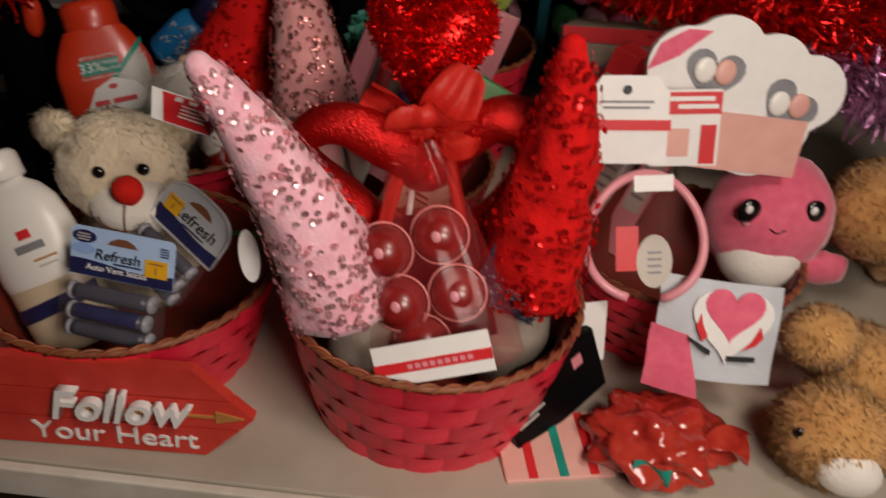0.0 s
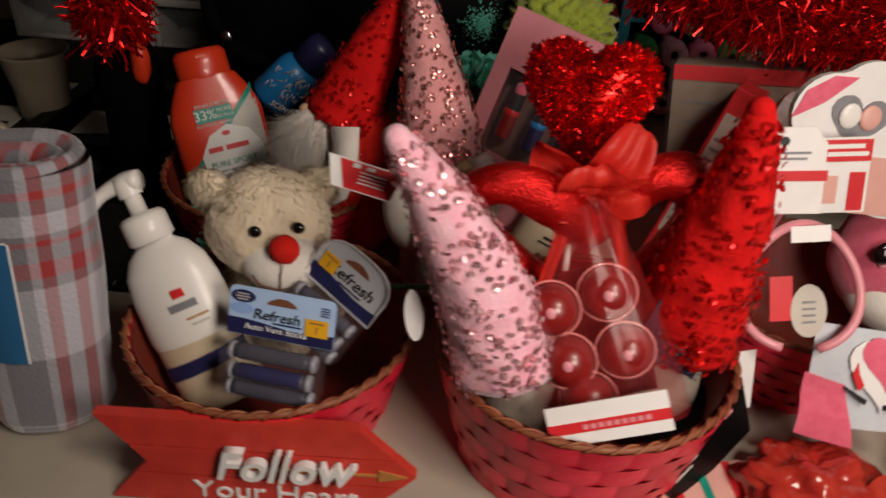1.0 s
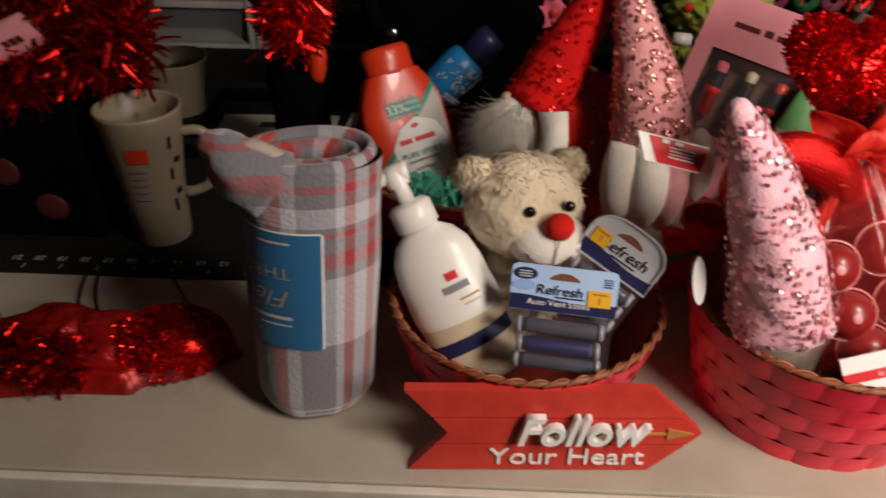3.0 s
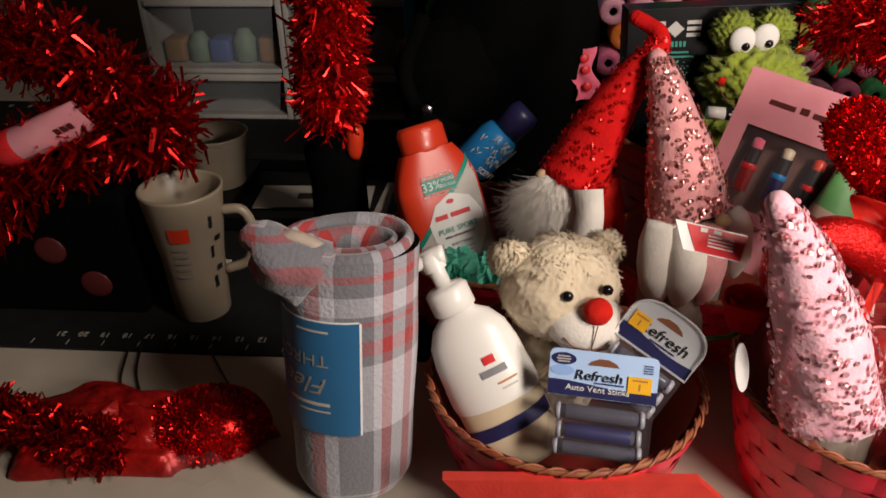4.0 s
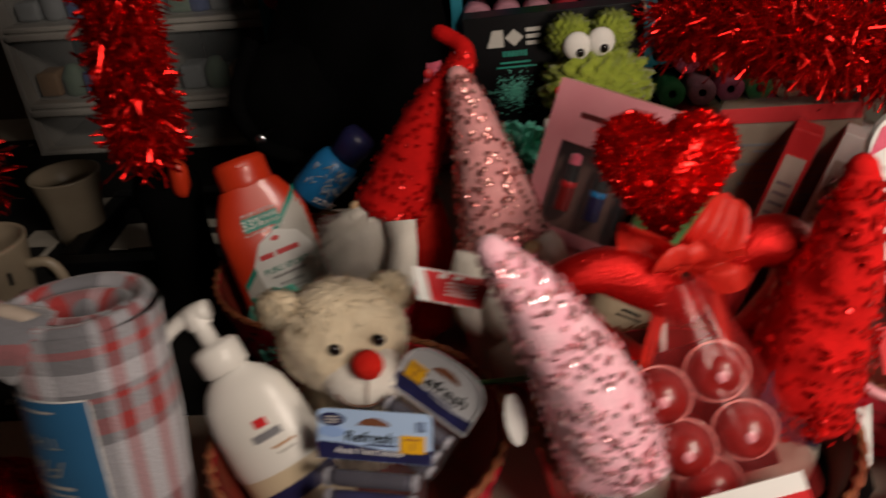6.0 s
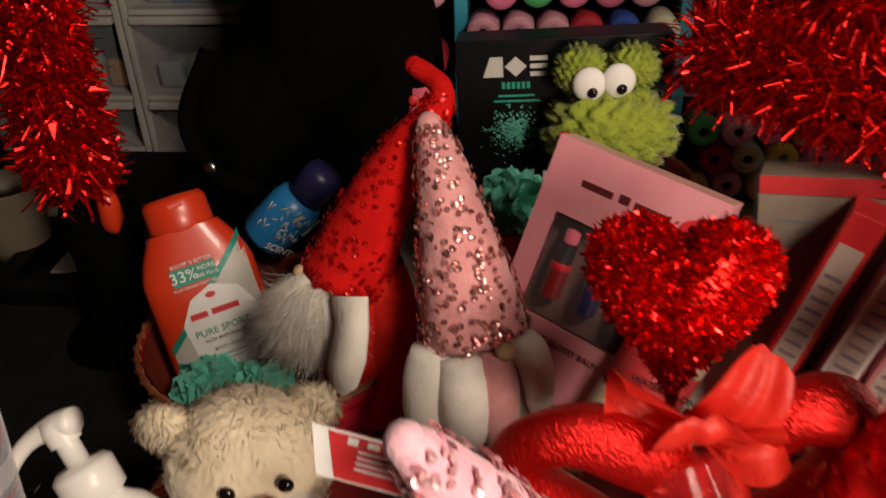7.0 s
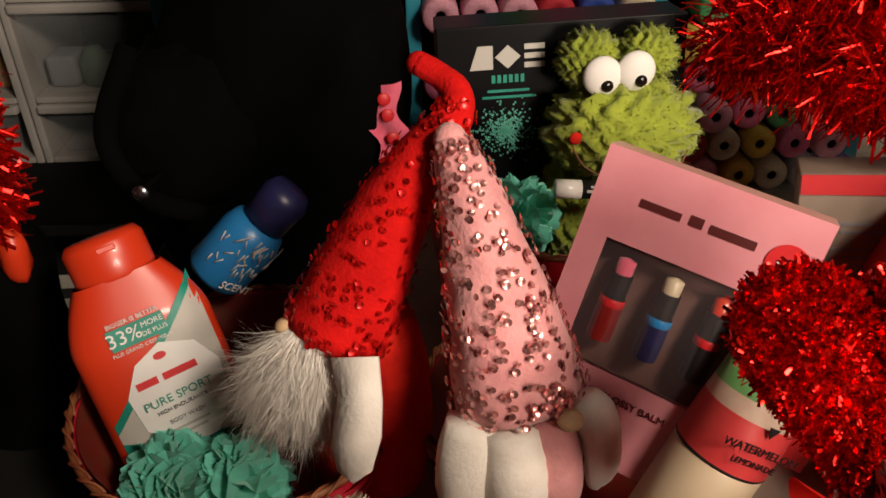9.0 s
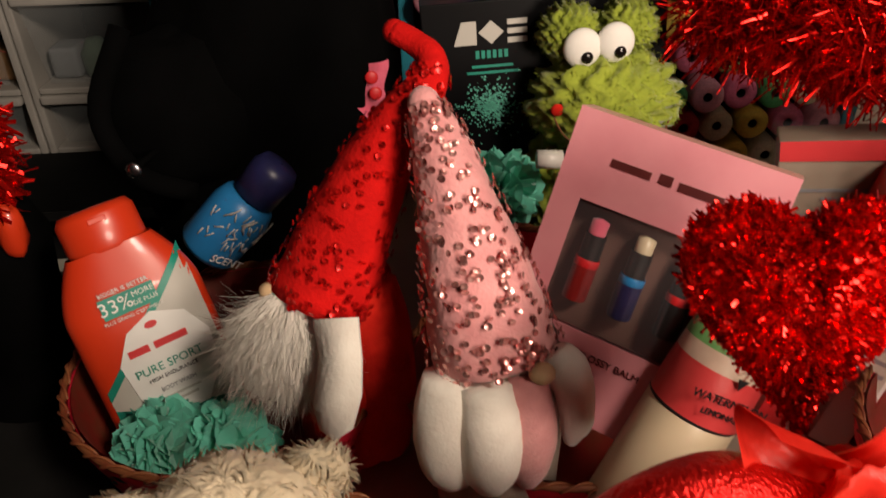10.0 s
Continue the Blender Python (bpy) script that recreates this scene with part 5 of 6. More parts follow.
def fruit_tube():
    M = frame_of((-0.066, 0.856, 0.100), (0.86, -0.05, -0.42), (0.30, 0.12, 0.62))
    b = thing("hand_cream_tube", "watermelon coloured cream tube with a pale yellow cap", "cream tube", M)
    WM_RED = material("watermelon_red_print", (0.62, 0.06, 0.06), 0.4, second=(0.55, 0.04, 0.045))
    WM_GREEN = material("rind_green_print", (0.14, 0.36, 0.12), 0.4, second=(0.10, 0.28, 0.09))
    BLUSH = material("pale_rind_print", (0.62, 0.50, 0.40), 0.4, second=(0.50, 0.34, 0.26), scale=60)
    def sect(u, v, z0, z1):
        a, z = 6.2832 * u, z0 + (z1 - z0) * v
        k = max(0.0, (z - 0.09) / 0.10)
        return (0.033 * (1 + 0.10 * k) * math.cos(a), 0.030 * (1 - 0.93 * k) * math.sin(a), z)
    Shape().lathe([(0.001, -0.035), (0.031, -0.035), (0.033, -0.031), (0.033, 0.066), (0.0315, 0.068)], CREAM_PLASTIC, n=32, squash=0.9).finish("cap", b, "pale yellow cap")
    Shape().lathe([(0.0325, 0.0675), (0.0335, 0.069), (0.0325, 0.071)], BLACK, n=32, squash=0.9).finish("seam_ring", b)
    Shape().grid(lambda u, v: sect(u, v, 0.070, 0.106), 36, 6, WM_RED, close_u=True).finish("red_print", b)
    Shape().grid(lambda u, v: sect(u, v, 0.106, 0.118), 36, 3, BLUSH, close_u=True).finish("white_print", b)
    Shape().grid(lambda u, v: sect(u, v, 0.118, 0.172), 36, 4, WM_GREEN, close_u=True).finish("green_print", b)
    words("lettering", "WATERMELON", 0.0082, BLACK, b, pose(0, -0.0310, 0.092))
    words("lettering", "LEMONADE", 0.0062, BLACK, b, pose(0, -0.0310, 0.082))
    bars("small_print", [(0, 0.04, 0.02, 0.003), (0, 0.034, 0.026, 0.002)], BLACK, b, pose(0, -0.0300, 0))
    Shape().plate([(0, 0.102), (0.004, 0.110), (-0.004, 0.110)], BLACK, pose(0, -0.0300, 0), 0.0006).finish("glass_mark", b)


fruit_tube()


# ---- tinsel ----
def garland(label, keys, radius, count, mat, width=0.0016):
    g = thing("tinsel_garland", label, "tinsel garland", pose(0, 0, 0), "tinsel garlands")
    Shape().tube(curve_points(keys, 120), 0.003, mat, n=6).finish("twisted_wire", g)
    tagged(tinsel(Shape(), keys, radius, count, mat, width).finish("foil_fringe", g), kind="stuff")
    return g


garland("bushy red foil tinsel garland draped over the gifts", [(0.055, 1.195, 0.345), (0.13, 1.12, 0.338), (0.22, 1.06, 0.328), (0.34, 1.03, 0.318), (0.47, 1.05, 0.300), (0.62, 1.10, 0.290)], 0.050, 24000, TINSEL, 0.0010)
garland("second red foil tinsel garland behind", [(0.10, 1.22, 0.40), (0.20, 1.12, 0.42), (0.34, 1.10, 0.40), (0.50, 1.14, 0.38)], 0.050, 14000, TINSEL, 0.0010)
garland("bushy pale purple foil tinsel garland", [(0.37, 1.06, 0.29), (0.44, 1.04, 0.25), (0.54, 1.02, 0.24), (0.66, 1.0, 0.22)], 0.060, 4000, PURPLE_TINSEL, 0.0013)
garland("red foil tinsel rope hanging over a black stand", [(-0.612, 1.10, 0.238), (-0.605, 1.09, 0.30), (-0.596, 1.08, 0.40), (-0.588, 1.08, 0.62)], 0.043, 12000, TINSEL, 0.0017)
garland("red foil tinsel garland beside the mugs", [(-0.775, 0.99, 0.258), (-0.84, 0.98, 0.262), (-0.92, 0.97, 0.235), (-1.00, 0.96, 0.185), (-1.10, 0.95, 0.10)], 0.056, 4500, SHADED_TINSEL, 0.0022)
garland("red foil tinsel garland over dark boxes", [(-0.84, 0.99, 0.30), (-0.92, 0.98, 0.355), (-1.04, 0.97, 0.36), (-1.2, 0.96, 0.33)], 0.05, 2600, SHADED_TINSEL, 0.0022)
garland("red glitter tinsel heap lying on the table", [(-0.765, 0.672, 0.030), (-0.80, 0.668, 0.034), (-0.86, 0.690, 0.034), (-0.94, 0.715, 0.034)], 0.026, 3800, SHADED_TINSEL, 0.0016)
HEAP_CLOTH = material("crumpled_dark_red_foil", (0.42, 0.008, 0.006), 0.38, 0.35, second=(0.16, 0.004, 0.003), scale=90, bump=0.9, bump_scale=90)
hp = thing("red_organza_heap", "crumpled dark red organza cloth heap under tinsel", "cloth", pose(-0.78, 0.715, 0))
Shape().grid(lambda u, v: (0.150 * math.sin(math.pi * v / 2) * math.cos(6.2832 * u) * (1 + 0.45 * noise.noise(Vector((math.cos(6.2832 * u), math.sin(6.2832 * u), 3)) * 2)), 0.066 * math.sin(math.pi * v / 2) * math.sin(6.2832 * u) * (1 + 0.5 * noise.noise(Vector((u * 7, 2, 5)))), 0.040 * math.cos(math.pi * v / 2) * (1 + 0.5 * noise.noise(Vector((u * 9, v * 5, 1)))) + 0.001), 48, 16, HEAP_CLOTH, close_u=True).finish("cloth", hp)
def glitter_pad():
    g = thing("glitter_ornament", "rounded red glitter ornament lying in a clear bag", "decoration", pose(-0.692, 0.722, 0))
    def dome(u, v):
        a, e = 6.2832 * u, math.pi / 2 * v
        k = 1 + 0.10 * math.sin(2 * a + 0.6)
        return Vector((0.062 * k * math.cos(a) * math.cos(e) ** 0.6, 0.052 * k * math.sin(a) * math.cos(e) ** 0.6, 0.002 + 0.046 * math.sin(e)))
    s = Shape().grid(lambda u, v: tuple(dome(u, v)), 40, 12, SHADED_TINSEL, close_u=True)
    verts, faces = [], []
    for _ in range(5200):
        u, v = random.random(), 1 - math.sqrt(random.random())
        q = dome(u, v)
        n = (Vector((q.x / 0.062, q.y / 0.052, q.z / 0.046)).normalized() + Vector((random.gauss(0, 0.6), random.gauss(0, 0.6), random.gauss(0, 0.6)))).normalized()
        side = n.cross(Vector((random.gauss(0, 1), random.gauss(0, 1), random.gauss(0, 1)))).normalized() * 0.0007
        k = len(verts)
        verts += [q - side, q + side, q + n * 0.0036 + side, q + n * 0.0036 - side]
        faces.append((k, k + 1, k + 2, k + 3))
    s.add(verts, faces, TINSEL, smooth=False)
    s.finish("glitter_body", g)
    Shape().grid(lambda u, v: (-0.02 + 0.075 * u, -0.050 - 0.026 * v - 0.004 * math.sin(9 * u + 4 * v), 0.016 - 0.012 * v + 0.007 * abs(math.sin(8 * u + 2 * v))), 20, 10, BLISTER).finish("bag_edge", g, "crinkled clear bag edge")


glitter_pad()
st = thing("black_stand", "black bottle-shaped stand with a red ribbon scrap", "stand", pose(-0.615, 1.125, 0))
Shape().lathe([(0.001, 0.0), (0.075, 0.0), (0.078, 0.006), (0.06, 0.012), (0.042, 0.03), (0.040, 0.12), (0.046, 0.17), (0.034, 0.205), (0.012, 0.22), (0.010, 0.62), (0.001, 0.62)], BLACK_CLOTH, n=28).finish("stand_body", st)
Shape().tube(curve_points([(0.030, -0.030, 0.225), (0.036, -0.034, 0.205), (0.034, -0.034, 0.18), (0.030, -0.03, 0.172)], 10), [0.004, 0.008, 0.011, 0.012, 0.012, 0.012, 0.011, 0.010, 0.008, 0.003], OS_RED, n=10, wob=0.3).finish("ribbon_scrap", st, "crumpled red ribbon")
bin_ = thing("dark_storage_bin", "dark fabric storage bin under the tinsel", "bin", pose(-1.02, 1.02, 0))
Shape().box((0, 0, 0.09), (0.34, 0.16, 0.18), BLACK_CLOTH, bevel=0.01).finish("bin_body", bin_)
for x, z in ((0.06, 0.10), (0.11, 0.05)):
    Shape().ball((x, -0.082, z), (0.022, 0.004, 0.02), CARTON, n=14).finish("heart_print", bin_, "dark red heart print")
pk = thing("pink_cream_tube", "pink squeeze tube with a glossy red cap lying in the tinsel", "cream tube", frame_of((-0.975, 0.925, 0.242), (0.9, 0.08, 0.36), (-0.25, -0.5, 1)))
Shape().grid(lambda u, v: (0.030 + 0.092 * v, -0.020 * (1 - 0.82 * v ** 2) * math.cos(6.2832 * u), 0.021 * (1 + 0.16 * v) * math.sin(6.2832 * u)), 28, 10, PINK_CARD, close_u=True).finish("tube_body", pk)
Shape().lathe([(0.0205, 0.030), (0.022, 0.026), (0.021, 0.008), (0.014, -0.004), (0.001, -0.008)], RED_PRINT, pose(0, 0, 0, 0, 90, 0), n=24).finish("cap", pk, "glossy rounded red cap")
bars("word_bar", [(0.088 + 0.009 * k, 0.004, 0.0065, 0.009) for k in range(3)], CARTON, pk, pose(0, -0.0145, 0))


# ---- left: mugs on the cutting mat ----
mat_ob = thing("cutting_mat", "large black cutting mat with pale printed markings", "cutting mat", pose(-1.02, 1.32, 0))
Shape().box((0, 0, 0.0015), (1.16, 0.92, 0.003), MAT, bevel=0.0008).finish("mat_sheet", mat_ob)
marks = []
for k in range(24):
    x = -0.54 + 0.047 * k
    marks.append((x + 0.02, -0.447, 0.0012, 0.010))
    marks.append((x, 0.425, 0.008, 0.013))
s = Shape()
for x, y, w, h in marks:
    s.box((x, y, 0.0033), (w, h, 0.0004), MAT_LINE)
tagged(s.finish("ruler_print", mat_ob, "pale ruler marks"), kind="stuff")
for k in range(10):
    words("ruler_figure", str(21 - k), 0.0135, MAT_LINE, mat_ob, pose(0.0743 + 0.0297 * k, -0.430, 0.0036, -90, 0, 180))
for x, y, w, h in ((-0.74, 1.44, 0.34, 0.030), (-0.70, 1.30, 0.20, 0.085), (-0.86, 1.06, 0.16, 0.05), (-0.55, 1.30, 0.07, 0.12), (-0.93, 1.25, 0.06, 0.16)):
    p = thing("stencil_board", "white stencil board lying on the black mat", "stencil board", pose(x, y, 0.003, 0, 0, random.uniform(-4, 4)), group="stencil boards")
    Shape().box((0, 0, 0.0015), (w, h, 0.003), PAPER, bevel=0.0005).finish("board", p)
    Shape().box((w * 0.1, 0, 0.0034), (w * 0.5, h * 0.25, 0.0006), BLACK).finish("cut_letter", p)
f = thing("black_frame_tray", "black picture frame lying flat on the mat", "picture frame", pose(-0.690, 1.30, 0.006))
for c, q in (((0, 0.115, 0.012), (0.32, 0.03, 0.022)), ((0, -0.115, 0.012), (0.32, 0.03, 0.022)), ((-0.145, 0, 0.012), (0.03, 0.20, 0.022)), ((0.145, 0, 0.012), (0.03, 0.20, 0.022))):
    Shape().box(c, q, BLACK_CARD, bevel=0.003).finish("frame_rail", f)


def mug(label, x, y, turn, scale=1.0, group="mugs", high=1.0):
    m = thing("latte_mug", label, "mug", pose(x, y, 0.003, 0, 0, turn) @ Matrix.Diagonal((scale, scale, scale * high, 1)), group=group)
    Shape().lathe([(0.001, 0.0), (0.034, 0.0), (0.036, 0.004), (0.040, 0.09), (0.0515, 0.180), (0.0525, 0.184), (0.050, 0.1855), (0.0475, 0.182), (0.037, 0.09), (0.033, 0.010), (0.001, 0.008)], MUG, n=40).finish("cup", m)
    Shape().tube(curve_points([(0.045, 0, 0.150), (0.072, 0, 0.148), (0.082, 0, 0.115), (0.070, 0, 0.075), (0.039, 0, 0.062)], 20), 0.0065, MUG, n=10).finish("handle", m)
    s = Shape()
    def on(a, z, w, h, mat):
        s.grid(lambda u, v: ((0.0412 + max(0, (z + h * v - 0.09)) * 0.128) * math.cos(a + w * u), (0.0412 + max(0, (z + h * v - 0.09)) * 0.128) * math.sin(a + w * u), z + h * v), 6, 3, mat)
    on(math.radians(255), 0.128, 0.55, 0.020, OS_RED)
    for k in range(5):
        on(math.radians(255), 0.115 - 0.010 * k, 0.45, 0.003, GREY_PRINT)
    for k in range(5):
        on(math.radians(318 + (k % 2) * 9), 0.140 - 0.022 * k, 0.10 + 0.12 * (k % 2), 0.017 - 0.009 * (k % 2), BLACK)
    tagged(s.finish("printed_decal", m, "red patch and dark lettering shapes"), kind="stuff")


mug("tall cream latte mug with a red patch and dark print", -0.777, 0.955, 8)
mug("shorter cream mug standing behind on the mat", -0.862, 1.305, 110, 1.06, high=0.60)


# ---- behind: black bag, drawers, thread rack ----
bag = thing("black_backpack", "black soft nylon backpack slumped on the table", "backpack", pose(-0.375, 1.305, 0))
def bag_fn(u, v):
    a = 6.2832 * u
    k = math.sin(math.pi * (0.10 + 0.86 * v)) ** 0.45
    wob = 1 + 0.16 * noise.noise(Vector((math.cos(a) * 1.3, math.sin(a) * 1.3, v * 2.5)))
    wide = 0.150 - 0.055 * max(0, v - 0.42) / 0.5
    return (wide * k * wob * math.cos(a) + 0.062 * v - 0.03, 0.098 * k * wob * math.sin(a) + 0.03 * v, 0.54 * v)
Shape().grid(bag_fn, 48, 30, BLACK_CLOTH, close_u=True).finish("bag_body", bag)
Shape().ball((-0.085, -0.055, 0.235), (0.085, 0.055, 0.085), BLACK_CLOTH, n=24, wob=0.15).finish("side_pocket", bag)
Shape().tube(curve_points([(-0.12, -0.07, 0.33), (-0.145, -0.11, 0.26), (-0.12, -0.12, 0.20), (-0.07, -0.11, 0.17)], 16), 0.011, BLACK_CLOTH, n=8).finish("strap", bag)
Shape().ball((-0.110, -0.150, 0.218), (0.008, 0.004, 0.008), STEEL, n=14).tube([(-0.110, -0.145, 0.218), (-0.10, -0.09, 0.215)], 0.003, BLACK_CLOTH, n=6).finish("buckle", bag, "small steel buckle")

dr = thing("drawer_tower", "white plastic drawer tower with clear drawers", "drawer unit", pose(-0.850, 1.80, 0))
colours = [material("drawer_fill_" + n, c, 0.6, scale=40) for n, c in (("green", (0.16, 0.24, 0.17)), ("pink", (0.55, 0.05, 0.16)), ("blue", (0.05, 0.09, 0.30)), ("tan", (0.34, 0.18, 0.07)), ("grey", (0.30, 0.32, 0.34)), ("slate", (0.10, 0.12, 0.14)))]
for cx in (-0.130, 0.170):
    w = 0.285
    for x in (cx - w / 2, cx + w / 2):
        Shape().box((x, 0, 0.29), (0.012, 0.24, 0.58), DRAWER, bevel=0.003).finish("side_post", dr)
    for z0, z1 in ((0.002, 0.104), (0.104, 0.259), (0.259, 0.414), (0.414, 0.569)):
        Shape().box((cx, -0.002, z0 + 0.005), (w - 0.014, 0.236, 0.010), DRAWER, bevel=0.003).finish("shelf_rail", dr)
        # tapered clear front, leaning in towards its foot
        d = Shape().grid(lambda u, v: (cx + (u - 0.5) * (w - 0.05 + 0.024 * v), -0.108 - 0.010 * v, z0 + 0.014 + (z1 - z0 - 0.026) * v), 6, 4, DRAWER_FRONT)
        d.grid(lambda u, v: (cx + (0.5 - u) * (w - 0.05 + 0.024 * v), -0.105 - 0.010 * v, z0 + 0.014 + (z1 - z0 - 0.026) * v), 6, 4, DRAWER_FRONT)
        front = d.finish("drawer_front", dr, "clear plastic drawer front")
        front.visible_shadow = False
        Shape().box((cx, -0.120, z1 - 0.008), (w - 0.016, 0.016, 0.014), DRAWER, bevel=0.004).finish("pull_lip", dr)
        if z1 - z0 < 0.12:
            continue
        for k in range(5):
            x, m = cx - 0.100 + 0.050 * k + random.uniform(-0.01, 0.01), random.choices(colours, (5, 1, 2, 1, 3, 4))[0]
            high = random.uniform(0.035, 0.055)
            if k % 2:
                Shape().lathe([(0.001, 0), (0.020, 0), (0.024, 0.006), (0.025, high), (0.018, high + 0.010), (0.012, high + 0.022), (0.001, high + 0.024)], m, pose(x, -0.06, z0 + 0.011), n=16).finish("stored_jar", dr)
            else:
                Shape().box((x, -0.05, z0 + 0.011 + high / 2), (0.046, 0.06, high), m, pose(0, 0, 0), bevel=0.008, smooth=True).finish("stored_pack", dr)
Shape().box((0.02, 0.128, 0.29), (0.63, 0.006, 0.58), BLACK_CLOTH).finish("back_panel", dr)

rk = thing("thread_rack", "turquoise plastic rack filled with coloured thread spools", "thread rack", pose(-0.02, 1.56, 0))
for x in (-0.53, -0.205, 0.12, 0.44):
    Shape().box((x, 0, 0.25), (0.020, 0.07, 0.50), TURQUOISE, bevel=0.003).finish("upright", rk)
for z in (0.01, 0.175, 0.335, 0.495):
    Shape().box((-0.045, 0.0, z), (0.98, 0.06, 0.010), TURQUOISE, bevel=0.002).finish("shelf", rk)
Shape().box((-0.045, 0.045, 0.25), (0.99, 0.006, 0.50), BLACK_CLOTH).finish("back_panel", rk)
thread = [material("thread_" + n, c, 0.7, scale=300, bump=0.3, bump_scale=900) for n, c in (("pink", (0.72, 0.16, 0.30)), ("rose", (0.75, 0.34, 0.44)), ("red", (0.55, 0.02, 0.04)), ("green", (0.06, 0.36, 0.12)), ("blue", (0.03, 0.08, 0.42)), ("orange", (0.80, 0.20, 0.02)), ("cream", (0.70, 0.64, 0.46)), ("yellow", (0.70, 0.50, 0.08)), ("teal", (0.04, 0.34, 0.36)), ("grey", (0.35, 0.36, 0.38)))]
hole = {}
for j in range(9):
    for i in range(19):
        x, z = -0.50 + 0.0505 * i + (0.025 if j % 2 else 0), 0.042 + 0.046 * j + 0.010 * (j // 3) - 0.004
        if abs(x + 0.205) < 0.032 or abs(x - 0.12) < 0.032 or x > 0.41 or z > 0.47:
            continue
        m = random.choices(thread, (5, 4, 3, 2, 2, 1, 2, 1, 1, 1))[0]
        if m.name not in hole:
            q = Shape().lathe([(0.0065, 0.056), (0.008, 0.060), (0.021, 0.060), (0.0235, 0.056), (0.0235, 0.002), (0.021, 0.0)], m, pose(0, 0, 0, 90, 0, 0), n=20)
            q.lathe([(0.0065, 0.058), (0.006, 0.03), (0.001, 0.03)], BLACK, pose(0, 0, 0, 90, 0, 0), n=14)
            spool = q.finish("thread_spool")
            hole[m.name] = spool.data
            bpy.data.objects.remove(spool)
        o = new("thread_spool", hole[m.name])
        o.parent = rk
        o.matrix_basis = pose(x + random.uniform(-0.002, 0.002), -0.005 + random.uniform(-0.01, 0.004), z, 0, 0, 0)
rb = thing("heart_ribbon", "pink ribbon scrap printed with red hearts", "ribbon", frame_of((-0.252, 1.245, 0.205), (0.6, 0.1, 0.1), (0.05, 0.1, 1)))
Shape().grid(lambda u, v: (0.035 * (u - 0.5) + 0.006 * math.sin(8 * v), 0.004 * math.sin(6 * u), 0.075 * v), 8, 10, PLUSH_PINK).finish("ribbon_strip", rb)
for z in (0.02, 0.045, 0.062):
    Shape().ball((0.002, -0.004, z), (0.007, 0.002, 0.007), RED_PRINT, n=10).finish("heart_print", rb)


# ---- right: card boxes behind ----
for x, y, z, a, mat, lab in ((0.105, 1.02, 0.0, -28, RED_PRINT, "red and white card box wrapped in clear film"), (0.150, 1.00, 0.0, -30, WHITE_PRINT, "white card box wrapped in clear film"), (0.195, 1.0, 0.0, -26, PINK_CARD, "pink card box wrapped in clear film")):
    c = thing("card_box", lab, "card box", pose(x, y, z, 0, 0, a) @ pose(0, 0, 0, -12, 14, 0), group="card boxes")
    Shape().box((0, 0, 0.135), (0.030, 0.11, 0.25), mat, bevel=0.0015).finish("carton", c)
    Shape().box((0, -0.0555, 0.15), (0.022, 0.001, 0.16), PAPER).finish("side_print", c)
    bars("small_print", [(0, 0.09 + 0.012 * k, 0.016, 0.004) for k in range(10)], GREY_PRINT, c, pose(0, -0.0562, 0))
    Shape().box((0, 0, 0.136), (0.034, 0.115, 0.256), FILM, bevel=0.003).finish("film", c, "clear shrink film").visible_shadow = False


gc = thing("leaning_carton", "tan printed carton with a red band in clear film", "carton", frame_of((0.095, 1.085, 0.252), (0.080, -0.030, 0.012), (-0.04, 0.10, 0.95)))
TAN_CARD = material("tan_printed_card", (0.30, 0.235, 0.18), 0.55, second=(0.24, 0.18, 0.135), scale=40)
Shape().box((0.075, 0.022, -0.132), (0.150, 0.044, 0.264), TAN_CARD, bevel=0.0015).finish("carton_body", gc)
Shape().box((0.075, -0.0012, -0.009), (0.148, 0.0012, 0.018), RED_PRINT).finish("red_band", gc, "red printed band")
bars("small_print", [(0.060 + 0.012 * (k % 3), -0.045 - 0.008 * k, 0.085 - 0.012 * (k % 3), 0.003) for k in range(14)], GREY_PRINT, gc, pose(0, -0.0012, 0))
Shape().box((0.075, 0.022, -0.132), (0.158, 0.052, 0.270), BLISTER, bevel=0.003).finish("film", gc, "clear shrink film").visible_shadow = False


# ---- right basket: headband, tags, plush, mask ----
hb = thing("headband", "glossy pink headband hoop with paper tags", "headband", frame_of((0.160, 0.728, 0.182), (0.98, 0.1, 0.1), (0, 0.5, 1)))
Shape().tube([(0.052 * math.cos(a), 0.010 * math.sin(2 * a), 0.056 * math.sin(a)) for a in [math.radians(-75 + 330 * k / 40) for k in range(41)]], 0.0042, PINK_CARD, n=10).finish("hoop", hb)
Shape().plate([(0.010 + 0.016 * math.cos(a), -0.022 + 0.024 * math.sin(a)) for a in [k * math.pi / 12 for k in range(24)]], PAPER, pose(0, 0.004, 0), 0.001).finish("oval_tag", hb, "cream oval tag")
bars("small_print", [(0.010, -0.014 - 0.006 * k, 0.012, 0.002) for k in range(4)], GREY_PRINT, hb, pose(0, 0.0034, 0))
Shape().box((-0.014, 0.005, -0.010), (0.020, 0.001, 0.040), RED_PRINT).finish("red_tag", hb)
Shape().box((0.006, -0.008, 0.048), (0.034, 0.0012, 0.014), WHITE_PRINT).finish("white_sticker", hb)
tg = thing("hang_tag", "white hang tag with a red stripe and punched hole", "tag", frame_of((0.137, 0.760, 0.236), (1, 0.05, 0.08), (-0.06, 0.25, 1)))
c = Shape().plate([(-0.034, 0.0), (-0.036, 0.060), (-0.026, 0.076), (0.020, 0.076), (0.032, 0.062), (0.034, 0.0)], WHITE_PRINT, thick=0.001).finish("card", tg)
